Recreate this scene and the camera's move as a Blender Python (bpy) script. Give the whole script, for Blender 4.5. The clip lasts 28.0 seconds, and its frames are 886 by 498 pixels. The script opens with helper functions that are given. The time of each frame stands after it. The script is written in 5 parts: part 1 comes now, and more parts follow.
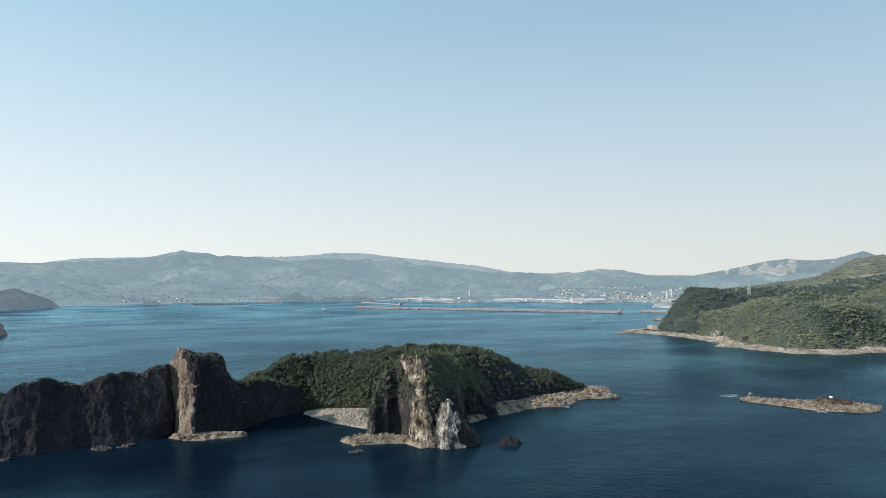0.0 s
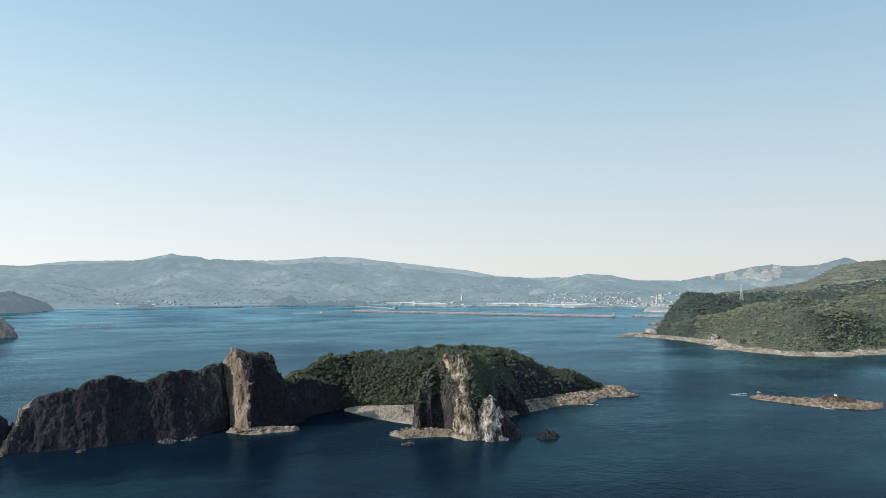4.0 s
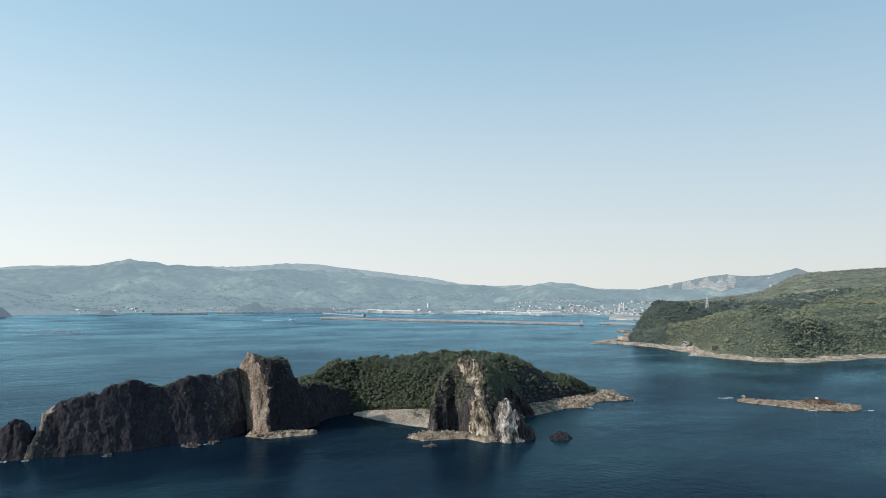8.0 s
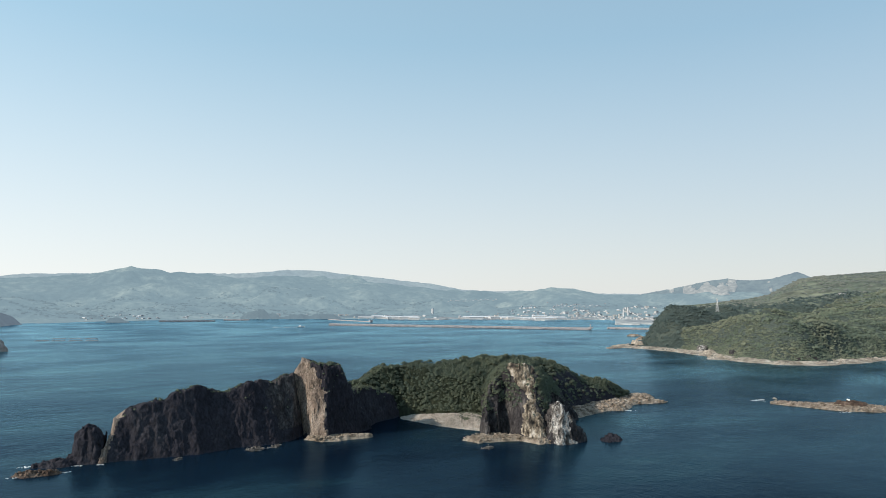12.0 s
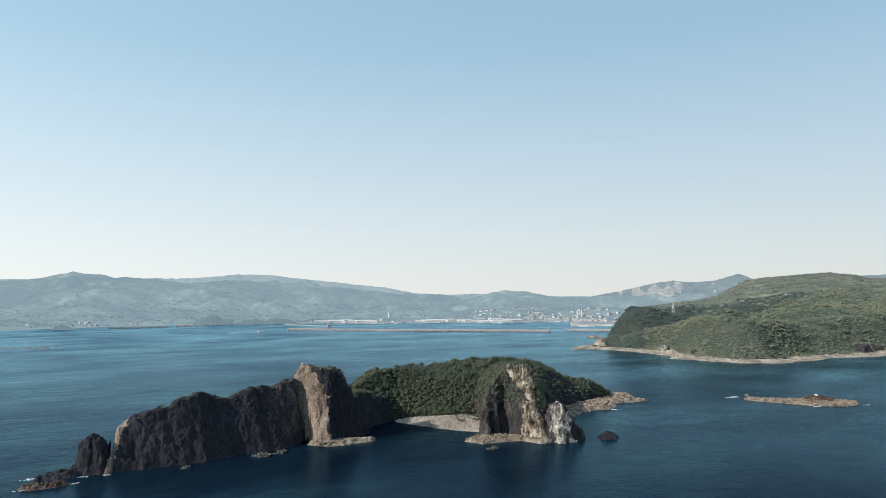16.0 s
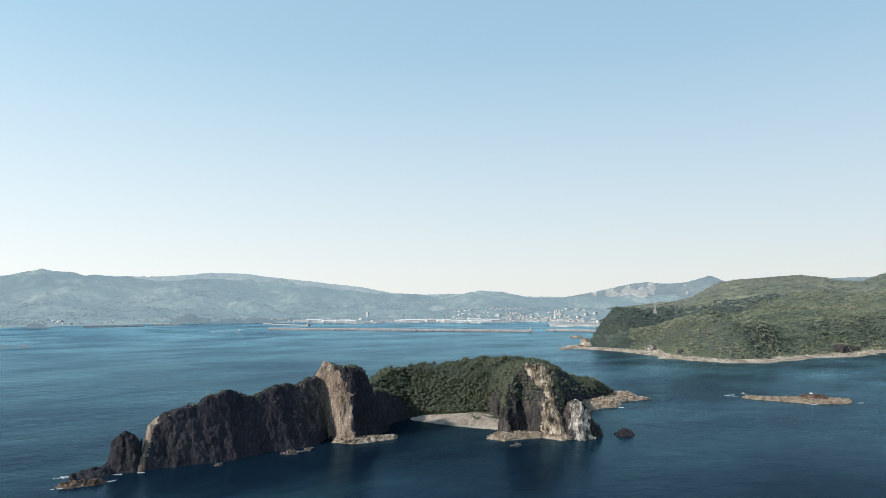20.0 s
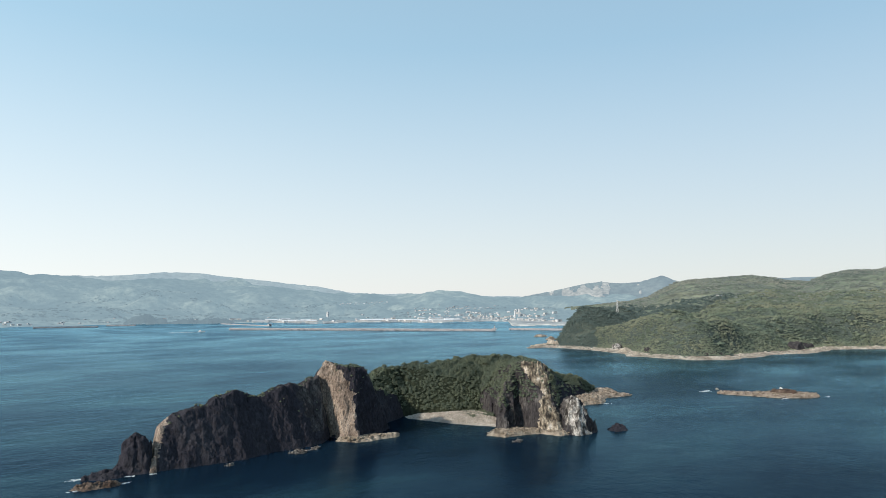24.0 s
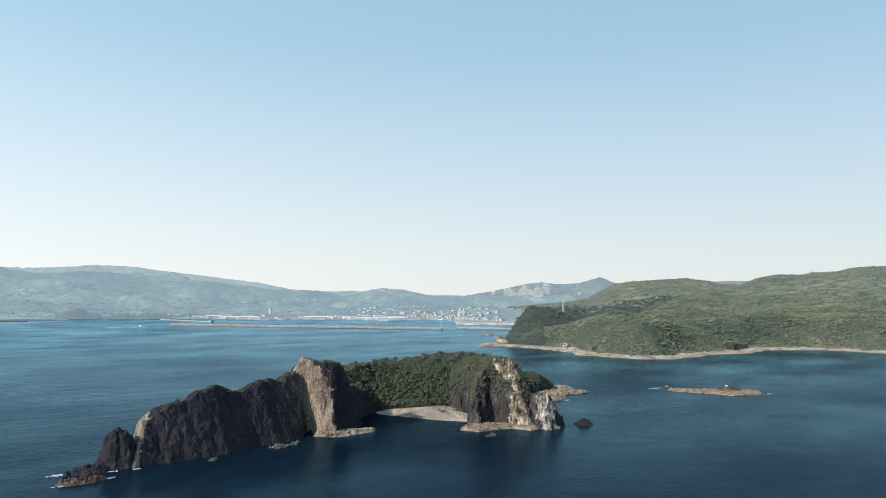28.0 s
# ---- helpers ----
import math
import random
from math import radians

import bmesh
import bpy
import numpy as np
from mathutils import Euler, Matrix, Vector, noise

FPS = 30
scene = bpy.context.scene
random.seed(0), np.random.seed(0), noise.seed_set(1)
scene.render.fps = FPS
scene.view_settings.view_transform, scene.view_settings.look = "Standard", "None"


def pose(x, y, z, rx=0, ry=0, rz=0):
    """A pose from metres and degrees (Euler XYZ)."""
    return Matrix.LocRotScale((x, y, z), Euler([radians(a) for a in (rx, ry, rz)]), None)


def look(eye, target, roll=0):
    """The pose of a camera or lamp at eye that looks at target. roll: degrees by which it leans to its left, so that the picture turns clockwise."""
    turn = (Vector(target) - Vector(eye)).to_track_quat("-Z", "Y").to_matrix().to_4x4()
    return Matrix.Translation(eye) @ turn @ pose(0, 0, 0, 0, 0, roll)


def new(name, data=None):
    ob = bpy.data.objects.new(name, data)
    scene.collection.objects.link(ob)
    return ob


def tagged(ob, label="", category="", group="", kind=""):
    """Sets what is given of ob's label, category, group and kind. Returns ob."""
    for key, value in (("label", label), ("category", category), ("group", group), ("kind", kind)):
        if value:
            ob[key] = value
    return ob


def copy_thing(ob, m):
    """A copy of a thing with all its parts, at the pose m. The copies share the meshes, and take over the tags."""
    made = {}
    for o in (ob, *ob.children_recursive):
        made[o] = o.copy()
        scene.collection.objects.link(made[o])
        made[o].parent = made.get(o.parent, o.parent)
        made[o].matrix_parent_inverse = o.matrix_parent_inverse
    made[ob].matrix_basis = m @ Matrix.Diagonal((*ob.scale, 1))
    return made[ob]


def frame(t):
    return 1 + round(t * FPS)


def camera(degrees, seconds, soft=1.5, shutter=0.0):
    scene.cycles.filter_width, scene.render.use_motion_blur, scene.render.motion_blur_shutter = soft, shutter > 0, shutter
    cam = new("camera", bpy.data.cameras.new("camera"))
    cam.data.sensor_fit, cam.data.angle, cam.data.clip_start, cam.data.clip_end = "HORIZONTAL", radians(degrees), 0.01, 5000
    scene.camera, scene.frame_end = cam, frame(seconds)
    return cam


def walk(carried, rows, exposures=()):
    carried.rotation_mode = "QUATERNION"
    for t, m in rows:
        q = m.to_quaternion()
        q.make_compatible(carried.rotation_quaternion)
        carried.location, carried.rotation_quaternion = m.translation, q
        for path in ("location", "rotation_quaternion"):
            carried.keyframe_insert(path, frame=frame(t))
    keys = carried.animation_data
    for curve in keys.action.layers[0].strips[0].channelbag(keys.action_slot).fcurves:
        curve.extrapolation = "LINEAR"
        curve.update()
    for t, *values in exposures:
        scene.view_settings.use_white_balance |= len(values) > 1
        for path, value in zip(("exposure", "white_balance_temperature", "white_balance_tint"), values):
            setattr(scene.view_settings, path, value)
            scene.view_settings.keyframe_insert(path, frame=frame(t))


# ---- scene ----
cam = camera(66.7, 28.0, soft=0.65)
PATH = [
    (0, (51.85, 24.163, 75.486), (52.044, 26.151, 75.58), 0.2),
    (0.5, (48.774, 21.068, 75.734), (48.964, 23.056, 75.826), 0.6),
    (1, (45.297, 17.087, 75.798), (45.484, 19.076, 75.89), 0.9),
    (1.5, (41.036, 13.723, 75.702), (41.223, 15.712, 75.794), 1.0),
    (2, (36.831, 11.189, 75.31), (37.018, 13.178, 75.405), 0.9),
    (2.5, (32.806, 9.049, 75.173), (32.991, 11.038, 75.27), 0.7),
    (3, (28.83, 6.961, 75.277), (29.014, 8.951, 75.376), 0.6),
    (3.5, (24.886, 5.669, 75.333), (25.091, 7.656, 75.435), 0.5),
    (4, (20.834, 4.757, 75.176), (21.071, 6.74, 75.283), 0.4),
    (4.5, (16.727, 3.636, 75.027), (16.994, 5.615, 75.139), 0.3),
    (6.5, (1.061, 0.533, 74.556), (1.392, 2.501, 74.684), 0.2),
    (7, (-3.101, -0.592, 74.464), (-2.758, 1.375, 74.593), 0.4),
    (7.5, (-6.928, -0.722, 74.497), (-6.576, 1.242, 74.627), 0.6),
    (8, (-10.693, -1.535, 74.237), (-10.337, 0.429, 74.368), 0.7),
    (8.5, (-14.717, -2.317, 74.151), (-14.36, -0.354, 74.284), 0.8),
    (9, (-18.825, -3.212, 74.184), (-18.466, -1.249, 74.319), 0.7),
    (9.5, (-22.706, -3.702, 73.986), (-22.347, -1.739, 74.124), 0.7),
    (10, (-26.566, -3.793, 73.76), (-26.207, -1.83, 73.9), 0.5),
    (10.5, (-30.291, -4.221, 73.71), (-29.933, -2.259, 73.853), 0.5),
    (11, (-34.008, -4.625, 73.822), (-33.651, -2.663, 73.967), 0.4),
    (11.5, (-37.719, -4.861, 73.962), (-37.36, -2.899, 74.109), 0.4),
    (13.5, (-51.687, -4.413, 73.713), (-51.279, -2.461, 73.864), 0.2),
    (14, (-55.193, -4.089, 73.711), (-54.764, -2.142, 73.863), 0.1),
    (14.5, (-58.949, -3.993, 73.626), (-58.499, -2.051, 73.781), 0.0),
    (15, (-62.269, -3.729, 73.739), (-61.799, -1.791, 73.896), -0.0),
    (15.5, (-65.997, -3.728, 73.798), (-65.506, -1.795, 73.956), -0.0),
    (16, (-69.618, -3.616, 73.826), (-69.107, -1.688, 73.985), -0.1),
    (16.5, (-73.25, -3.806, 73.771), (-72.72, -1.884, 73.93), -0.0),
    (17, (-76.745, -3.317, 73.746), (-76.196, -1.4, 73.903), -0.1),
    (17.5, (-80.546, -2.878, 73.667), (-79.977, -0.967, 73.824), -0.1),
    (18, (-83.734, -2.503, 73.47), (-83.151, -0.596, 73.626), -0.0),
    (18.5, (-87.326, -1.941, 73.447), (-86.739, -0.035, 73.603), -0.0),
    (19, (-90.42, -1.602, 73.551), (-89.831, 0.303, 73.707), 0.1),
    (19.5, (-93.925, -1.367, 73.467), (-93.336, 0.538, 73.624), 0.2),
    (20, (-97.606, -0.94, 73.408), (-97.016, 0.965, 73.567), 0.2),
    (20.5, (-100.581, -0.612, 73.499), (-99.992, 1.293, 73.659), 0.2),
    (22.5, (-114.46, 0.631, 73.498), (-113.822, 2.52, 73.655), 0.1),
    (23, (-117.794, 0.626, 73.422), (-117.128, 2.506, 73.58), 0.0),
    (23.5, (-121.097, 0.996, 73.355), (-120.406, 2.866, 73.514), 0.1),
    (24, (-124.28, 1.379, 73.41), (-123.563, 3.239, 73.568), 0.1),
    (24.5, (-127.389, 1.772, 73.433), (-126.645, 3.622, 73.593), 0.3),
    (25, (-130.353, 1.816, 73.431), (-129.582, 3.655, 73.591), 0.4),
    (25.5, (-133.518, 1.843, 73.445), (-132.724, 3.671, 73.604), 0.5),
    (26, (-136.741, 1.997, 73.364), (-135.922, 3.815, 73.524), 0.6),
    (26.5, (-139.565, 1.941, 73.468), (-138.729, 3.751, 73.625), 0.7),
    (27, (-142.125, 1.678, 73.423), (-141.275, 3.481, 73.579), 0.8),
    (27.5, (-144.618, 1.838, 73.252), (-143.753, 3.634, 73.408), 0.8),
    (28, (-147.066, 1.538, 72.993), (-146.188, 3.328, 73.148), 0.9),
]
walk(cam, [(t, look(eye, target, roll)) for t, eye, target, roll in PATH], [(0, 0.0), (16, 0.03), (20, 0.13), (24, 0.13), (28, 0.16)])

# ---- sky, sun, exposure ----
SUN_AZ, SUN_EL = radians(-106.5), radians(30)      # azimuth from +y towards +x
world = bpy.data.worlds.new("world")
scene.world = world
world.use_nodes = True
wn = world.node_tree.nodes
sky = wn.new("ShaderNodeTexSky")
sky.sky_type = 'NISHITA'
sky.sun_disc = False
sky.sun_elevation, sky.sun_rotation = SUN_EL, SUN_AZ
sky.air_density, sky.dust_density, sky.ozone_density = 1.0, 0.6, 2.0
wn["Background"].inputs["Strength"].default_value = 0.13
# thin bright haze low over the sea, all round the horizon
wl = world.node_tree.links
wsep = wn.new("ShaderNodeSeparateXYZ")
wl.new(wn.new("ShaderNodeTexCoord").outputs["Generated"], wsep.inputs[0])
wfade = wn.new("ShaderNodeMapRange")
wfade.interpolation_type = 'SMOOTHSTEP'
for key, value in (("From Min", -0.02), ("From Max", 0.55), ("To Min", 0.9), ("To Max", 0.58)):
    wfade.inputs[key].default_value = value
wl.new(wsep.outputs[2], wfade.inputs["Value"])
wmix = wn.new("ShaderNodeMix")
wmix.data_type = "RGBA"
whaze = wn.new("ShaderNodeValToRGB")
whaze.color_ramp.elements[0].color, whaze.color_ramp.elements[1].color = (0.83, 0.845, 0.83, 1), (0.45, 0.69, 0.835, 1)
whaze.color_ramp.elements[1].position = 0.36
wl.new(wsep.outputs[2], whaze.inputs[0])
wgain = wn.new("ShaderNodeVectorMath")
wgain.operation = "SCALE"
wgain.inputs[3].default_value = 8.2
wl.new(whaze.outputs[0], wgain.inputs[0])
wdot = wn.new("ShaderNodeVectorMath")
wdot.operation = "DOT_PRODUCT"
wdot.inputs[1].default_value = (math.sin(SUN_AZ) * 2.2, math.cos(SUN_AZ) * 2.2, 0)
wl.new(wsep.inputs[0].links[0].from_socket, wdot.inputs[0])
wsum = wn.new("ShaderNodeMath")
wsum.operation = "ADD"
wsum.inputs[1].default_value = 8.65
wl.new(wdot.outputs["Value"], wsum.inputs[0])
wl.new(wsum.outputs[0], wgain.inputs[3])
wl.new(wgain.outputs[0], wmix.inputs[7])
wl.new(wfade.outputs[0], wmix.inputs[0])
wl.new(sky.outputs[0], wmix.inputs[6])
wl.new(wmix.outputs[2], wn["Background"].inputs["Color"])
sun_data = bpy.data.lights.new("sun", "SUN")
sun_data.energy, sun_data.angle, sun_data.color = 5.0, radians(0.55), (1.0, 0.89, 0.75)
sun = new("sun", sun_data)
sun.matrix_world = look((math.sin(SUN_AZ) * 500, math.cos(SUN_AZ) * 500, 500 * math.tan(SUN_EL)), (0, 0, 0))
scene.view_settings.exposure = 0.0


# ---- materials ----
def mat(name, rough=0.85):
    m = bpy.data.materials.new(name)
    m.use_nodes = True
    b = m.node_tree.nodes["Principled BSDF"]
    b.inputs["Roughness"].default_value = rough
    return m, m.node_tree.nodes, m.node_tree.links, b


def ramp(n, l, fac, stops):
    r = n.new("ShaderNodeValToRGB")
    e = r.color_ramp.elements
    while len(e) < len(stops):
        e.new(0.5)
    for el, (p, c) in zip(e, stops):
        el.position, el.color = p, (*c, 1)
    l.new(fac, r.inputs[0])
    return r.outputs[0]


def tex_noise(n, l, co, scale, detail=4, rough=0.55, stretch=None):
    if stretch:
        mp = n.new("ShaderNodeMapping")
        mp.inputs["Scale"].default_value = stretch
        l.new(co, mp.inputs[0])
        co = mp.outputs[0]
    t = n.new("ShaderNodeTexNoise")
    t.inputs["Scale"].default_value, t.inputs["Detail"].default_value, t.inputs["Roughness"].default_value = scale, detail, rough
    l.new(co, t.inputs[0])
    return t.outputs[0]


def mix(n, l, fac, a, b, mode="MIX"):
    x = n.new("ShaderNodeMix")
    x.data_type, x.blend_type = "RGBA", mode
    for sock, v in ((x.inputs[0], fac), (x.inputs[6], a), (x.inputs[7], b)):
        if isinstance(v, (int, float)):
            sock.default_value = v
        elif isinstance(v, tuple):
            sock.default_value = (*v, 1)
        else:
            l.new(v, sock)
    return x.outputs[2]


def bump(n, l, b, h, strength, dist):
    k = n.new("ShaderNodeBump")
    k.inputs["Strength"].default_value, k.inputs["Distance"].default_value = strength, dist
    l.new(h, k.inputs["Height"])
    l.new(k.outputs[0], b.inputs["Normal"])


def rock_mat(name, stops, big=0.07, fine=0.9, green=None, relief=0.7, streak=0.45, cracks=0.25):
    """Weathered rock: large stains, fine grain, steeply stretched cracks, plants on the flatter ledges."""
    m, n, l, b = mat(name, 0.9)
    b.inputs["Specular IOR Level"].default_value = 0.15
    co = n.new("ShaderNodeTexCoord").outputs["Object"]
    a = tex_noise(n, l, co, big, 5, 0.6, (1, 1, streak))
    g = tex_noise(n, l, co, fine, 6, 0.65, (1, 1, 0.5))
    c = ramp(n, l, a, stops)
    c = mix(n, l, 0.75, c, ramp(n, l, g, [(0.3, (0.25, 0.24, 0.23)), (0.5, (0.95, 0.95, 0.95)), (0.72, (1.7, 1.65, 1.6))]), "MULTIPLY")
    vo = n.new("ShaderNodeTexVoronoi")
    vo.feature = "DISTANCE_TO_EDGE"
    vo.inputs["Scale"].default_value = fine * 0.5
    warp = mix(n, l, 1.0, co, mix(n, l, 1.0, tex_noise(n, l, co, fine * 0.3, 4), (2.5, 2.5, 2.5), "MULTIPLY"), "ADD")
    mpv = n.new("ShaderNodeMapping")
    mpv.inputs["Scale"].default_value = (1, 1, 0.55)
    l.new(warp, mpv.inputs[0])
    l.new(mpv.outputs[0], vo.inputs["Vector"])
    c = mix(n, l, cracks, c, ramp(n, l, vo.outputs["Distance"], [(0.0, (0.25, 0.24, 0.23)), (0.12, (1, 1, 1))]), "MULTIPLY")
    if green:
        geo = n.new("ShaderNodeNewGeometry")
        sep = n.new("ShaderNodeSeparateXYZ")
        l.new(geo.outputs["Normal"], sep.inputs[0])
        add = n.new("ShaderNodeMath")
        add.operation = "ADD"
        l.new(sep.outputs[2], add.inputs[0])
        l.new(tex_noise(n, l, co, 0.22, 4), add.inputs[1])
        c = mix(n, l, ramp(n, l, add.outputs[0], [(green[1], (0, 0, 0)), (green[1] + 0.12, (1, 1, 1))]), c, green[0])
    l.new(c, b.inputs["Base Color"])
    bump(n, l, b, g, relief, 1.3)
    return m


# the dark and the tan rock carry shade and sunlight in their colours
ROCK_DARK = rock_mat("dark rock with shade tone", [(0.3, (0.0175, 0.017, 0.0235)), (0.52, (0.0235, 0.023, 0.031)), (0.75, (0.043, 0.0415, 0.049))], green=((0.035, 0.042, 0.016), 1.32))
ROCK_TAN_LIT = rock_mat("tan sunlit-face rock", [(0.3, (0.088, 0.069, 0.059)), (0.48, (0.25, 0.20, 0.166)), (0.7, (0.48, 0.405, 0.345))], big=0.16, fine=1.5, green=((0.045, 0.055, 0.02), 1.3), relief=1.0, streak=0.3, cracks=0.55)
ROCK_PURPLE = rock_mat("purple-grey rock", [(0.34, (0.026, 0.024, 0.028)), (0.52, (0.046, 0.043, 0.046)), (0.72, (0.12, 0.112, 0.108))], big=0.2, cracks=0.6, green=((0.04, 0.045, 0.018), 1.25))
ROCK_WHITE = rock_mat("pale bleached rock", [(0.38, (0.035, 0.032, 0.031)), (0.48, (0.17, 0.16, 0.15)), (0.62, (0.50, 0.48, 0.46))], big=0.3, fine=1.3, green=((0.05, 0.06, 0.02), 1.38), relief=1.0, streak=0.55, cracks=0.75)
ROCK_CREAM = rock_mat("cream streaked rock", [(0.36, (0.03, 0.027, 0.026)), (0.46, (0.15, 0.125, 0.098)), (0.56, (0.35, 0.30, 0.235)), (0.68, (0.64, 0.58, 0.51))], big=0.3, fine=1.4, green=((0.045, 0.052, 0.022), 1.25), relief=1.0, streak=0.6, cracks=0.4)
ROCK_WET = rock_mat("wet brown rock", [(0.3, (0.035, 0.024, 0.02)), (0.5, (0.085, 0.06, 0.048)), (0.7, (0.17, 0.13, 0.105))], big=0.2, fine=1.6)
ROCK_SHELF = rock_mat("wave-cut shelf rock", [(0.3, (0.12, 0.096, 0.073)), (0.5, (0.25, 0.205, 0.16)), (0.7, (0.41, 0.355, 0.295))], big=0.15, fine=1.6)
ROCK_GREY = rock_mat("grey wave-broken rock", [(0.34, (0.03, 0.028, 0.028)), (0.48, (0.11, 0.10, 0.095)), (0.6, (0.24, 0.225, 0.21)), (0.74, (0.48, 0.46, 0.44))], big=0.5, fine=2.2, cracks=0.5)
ROCK_REEF = rock_mat("weed-stained reef rock", [(0.3, (0.08, 0.062, 0.048)), (0.44, (0.22, 0.178, 0.14)), (0.58, (0.34, 0.285, 0.235)), (0.74, (0.52, 0.46, 0.40))], big=0.22, fine=1.4, cracks=0.4)
SHINGLE = rock_mat("grey shingle", [(0.3, (0.26, 0.225, 0.195)), (0.5, (0.37, 0.33, 0.29)), (0.7, (0.47, 0.43, 0.385))], big=0.2, fine=2.5, relief=0.4)
SHORE = rock_mat("pale shore rock", [(0.3, (0.16, 0.137, 0.112)), (0.5, (0.32, 0.28, 0.235)), (0.7, (0.47, 0.43, 0.375))], big=0.05, fine=0.3)
UNDERWOOD = rock_mat("green underwood", [(0.3, (0.046, 0.060, 0.056)), (0.5, (0.060, 0.076, 0.068)), (0.7, (0.084, 0.098, 0.08))], big=0.02, fine=0.3, relief=0.9)
# soil darkened so that gaps between crowns look shaded
SOIL = rock_mat("shade-dark undergrowth soil", [(0.3, (0.016, 0.021, 0.014)), (0.5, (0.024, 0.03, 0.019)), (0.7, (0.038, 0.044, 0.026))], big=0.1, fine=0.6)


def leaf_mat(name, stops, patch=0.02, each=0.5, haze_glow=None):
    """Foliage, varied crown by crown and in patches over the ground; an optional glow stands in for haze."""
    m, n, l, b = mat(name, 0.75)
    geo = n.new("ShaderNodeNewGeometry")
    co = n.new("ShaderNodeTexCoord").outputs["Object"]
    add = n.new("ShaderNodeMath")
    add.operation = "MULTIPLY_ADD"
    add.inputs[1].default_value, add.inputs[2].default_value = each, 0.25 - each / 2
    l.new(geo.outputs["Random Per Island"], add.inputs[0])
    add2 = n.new("ShaderNodeMath")
    add2.operation = "MULTIPLY_ADD"
    add2.inputs[1].default_value = 0.7
    l.new(tex_noise(n, l, geo.outputs["Position"], patch, 3), add2.inputs[0])
    l.new(add.outputs[0], add2.inputs[2])
    c = ramp(n, l, add2.outputs[0], stops)
    c = mix(n, l, 0.4, c, ramp(n, l, tex_noise(n, l, co, 1.3, 3), [(0.3, (0.5, 0.5, 0.5)), (0.7, (1.5, 1.5, 1.4))]), "MULTIPLY")
    l.new(c, b.inputs["Base Color"])
    b.inputs["Specular IOR Level"].default_value = 0.12
    if haze_glow:
        b.inputs["Emission Color"].default_value, b.inputs["Emission Strength"].default_value = (*haze_glow[0], 1), haze_glow[1]
    return m


LEAF = leaf_mat("evergreen leaves", [(0.25, (0.048, 0.064, 0.055)), (0.5, (0.072, 0.091, 0.070)), (0.68, (0.092, 0.107, 0.074)), (0.85, (0.122, 0.126, 0.083))], 0.05, 0.16)
# extra blue in these leaf colours imitates haze over the headland
LEAF_FAR = leaf_mat("blue-hazed hillside leaves", [(0.31, (0.052, 0.070, 0.072)), (0.44, (0.070, 0.093, 0.085)), (0.54, (0.102, 0.128, 0.096)), (0.66, (0.158, 0.168, 0.122))], 0.011, 0.07)
LEAF_DARK = leaf_mat("dark conifer needles", [(0.3, (0.040, 0.060, 0.064)), (0.5, (0.055, 0.078, 0.078)), (0.8, (0.082, 0.106, 0.094))], 0.012, 0.12)
# far hill plants glow faintly blue-grey to imitate haze
LEAF_DRY = leaf_mat("hazed dry hill grass and scrub", [(0.3, (0.062, 0.078, 0.072)), (0.45, (0.084, 0.098, 0.084)), (0.6, (0.118, 0.124, 0.098)), (0.76, (0.18, 0.172, 0.128))], 0.007, 0.12, ((0.36, 0.46, 0.51), 0.13))
BARK = rock_mat("bark", [(0.3, (0.06, 0.045, 0.03)), (0.7, (0.14, 0.11, 0.08))], big=1.0, fine=5)


def plain_mat(name, col, rough=0.7, var=0.25, scale=0.6, metal=0.0):
    m, n, l, b = mat(name, rough)
    co = n.new("ShaderNodeTexCoord").outputs["Object"]
    lo, hi = tuple(v * (1 - var) for v in col), tuple(min(1, v * (1 + var)) for v in col)
    l.new(ramp(n, l, tex_noise(n, l, co, scale, 5), [(0.3, lo), (0.7, hi)]), b.inputs["Base Color"])
    b.inputs["Metallic"].default_value = metal
    return m


CONCRETE = plain_mat("harbour concrete", (0.29, 0.28, 0.29), 0.85, 0.3, 0.08)
WALL_WHITE = plain_mat("white render", (0.46, 0.465, 0.475), 0.7, 0.12, 0.05)
WALL_CREAM = plain_mat("cream render", (0.47, 0.45, 0.43), 0.7, 0.15, 0.05)
WALL_GREY = plain_mat("grey cladding", (0.33, 0.34, 0.36), 0.7, 0.15, 0.05)
ROOF_GREY = plain_mat("grey roof", (0.26, 0.28, 0.31), 0.6, 0.2, 0.1)
ROOF_WHITE = plain_mat("pale metal roof", (0.60, 0.61, 0.63), 0.5, 0.1, 0.1)
STEEL = plain_mat("galvanised steel", (0.42, 0.43, 0.44), 0.5, 0.15, 0.5, 0.4)
PAINT_WHITE = plain_mat("white boat paint", (0.78, 0.78, 0.77), 0.4, 0.08, 0.6)
GUANO = plain_mat("white-stained rock", (0.66, 0.65, 0.62), 0.85, 0.25, 1.2)
FOAM = plain_mat("white foam", (0.62, 0.64, 0.66), 0.8, 0.2, 0.8)
GLASS_DARK = plain_mat("dark window glass", (0.05, 0.06, 0.07), 0.2, 0.2, 0.1)


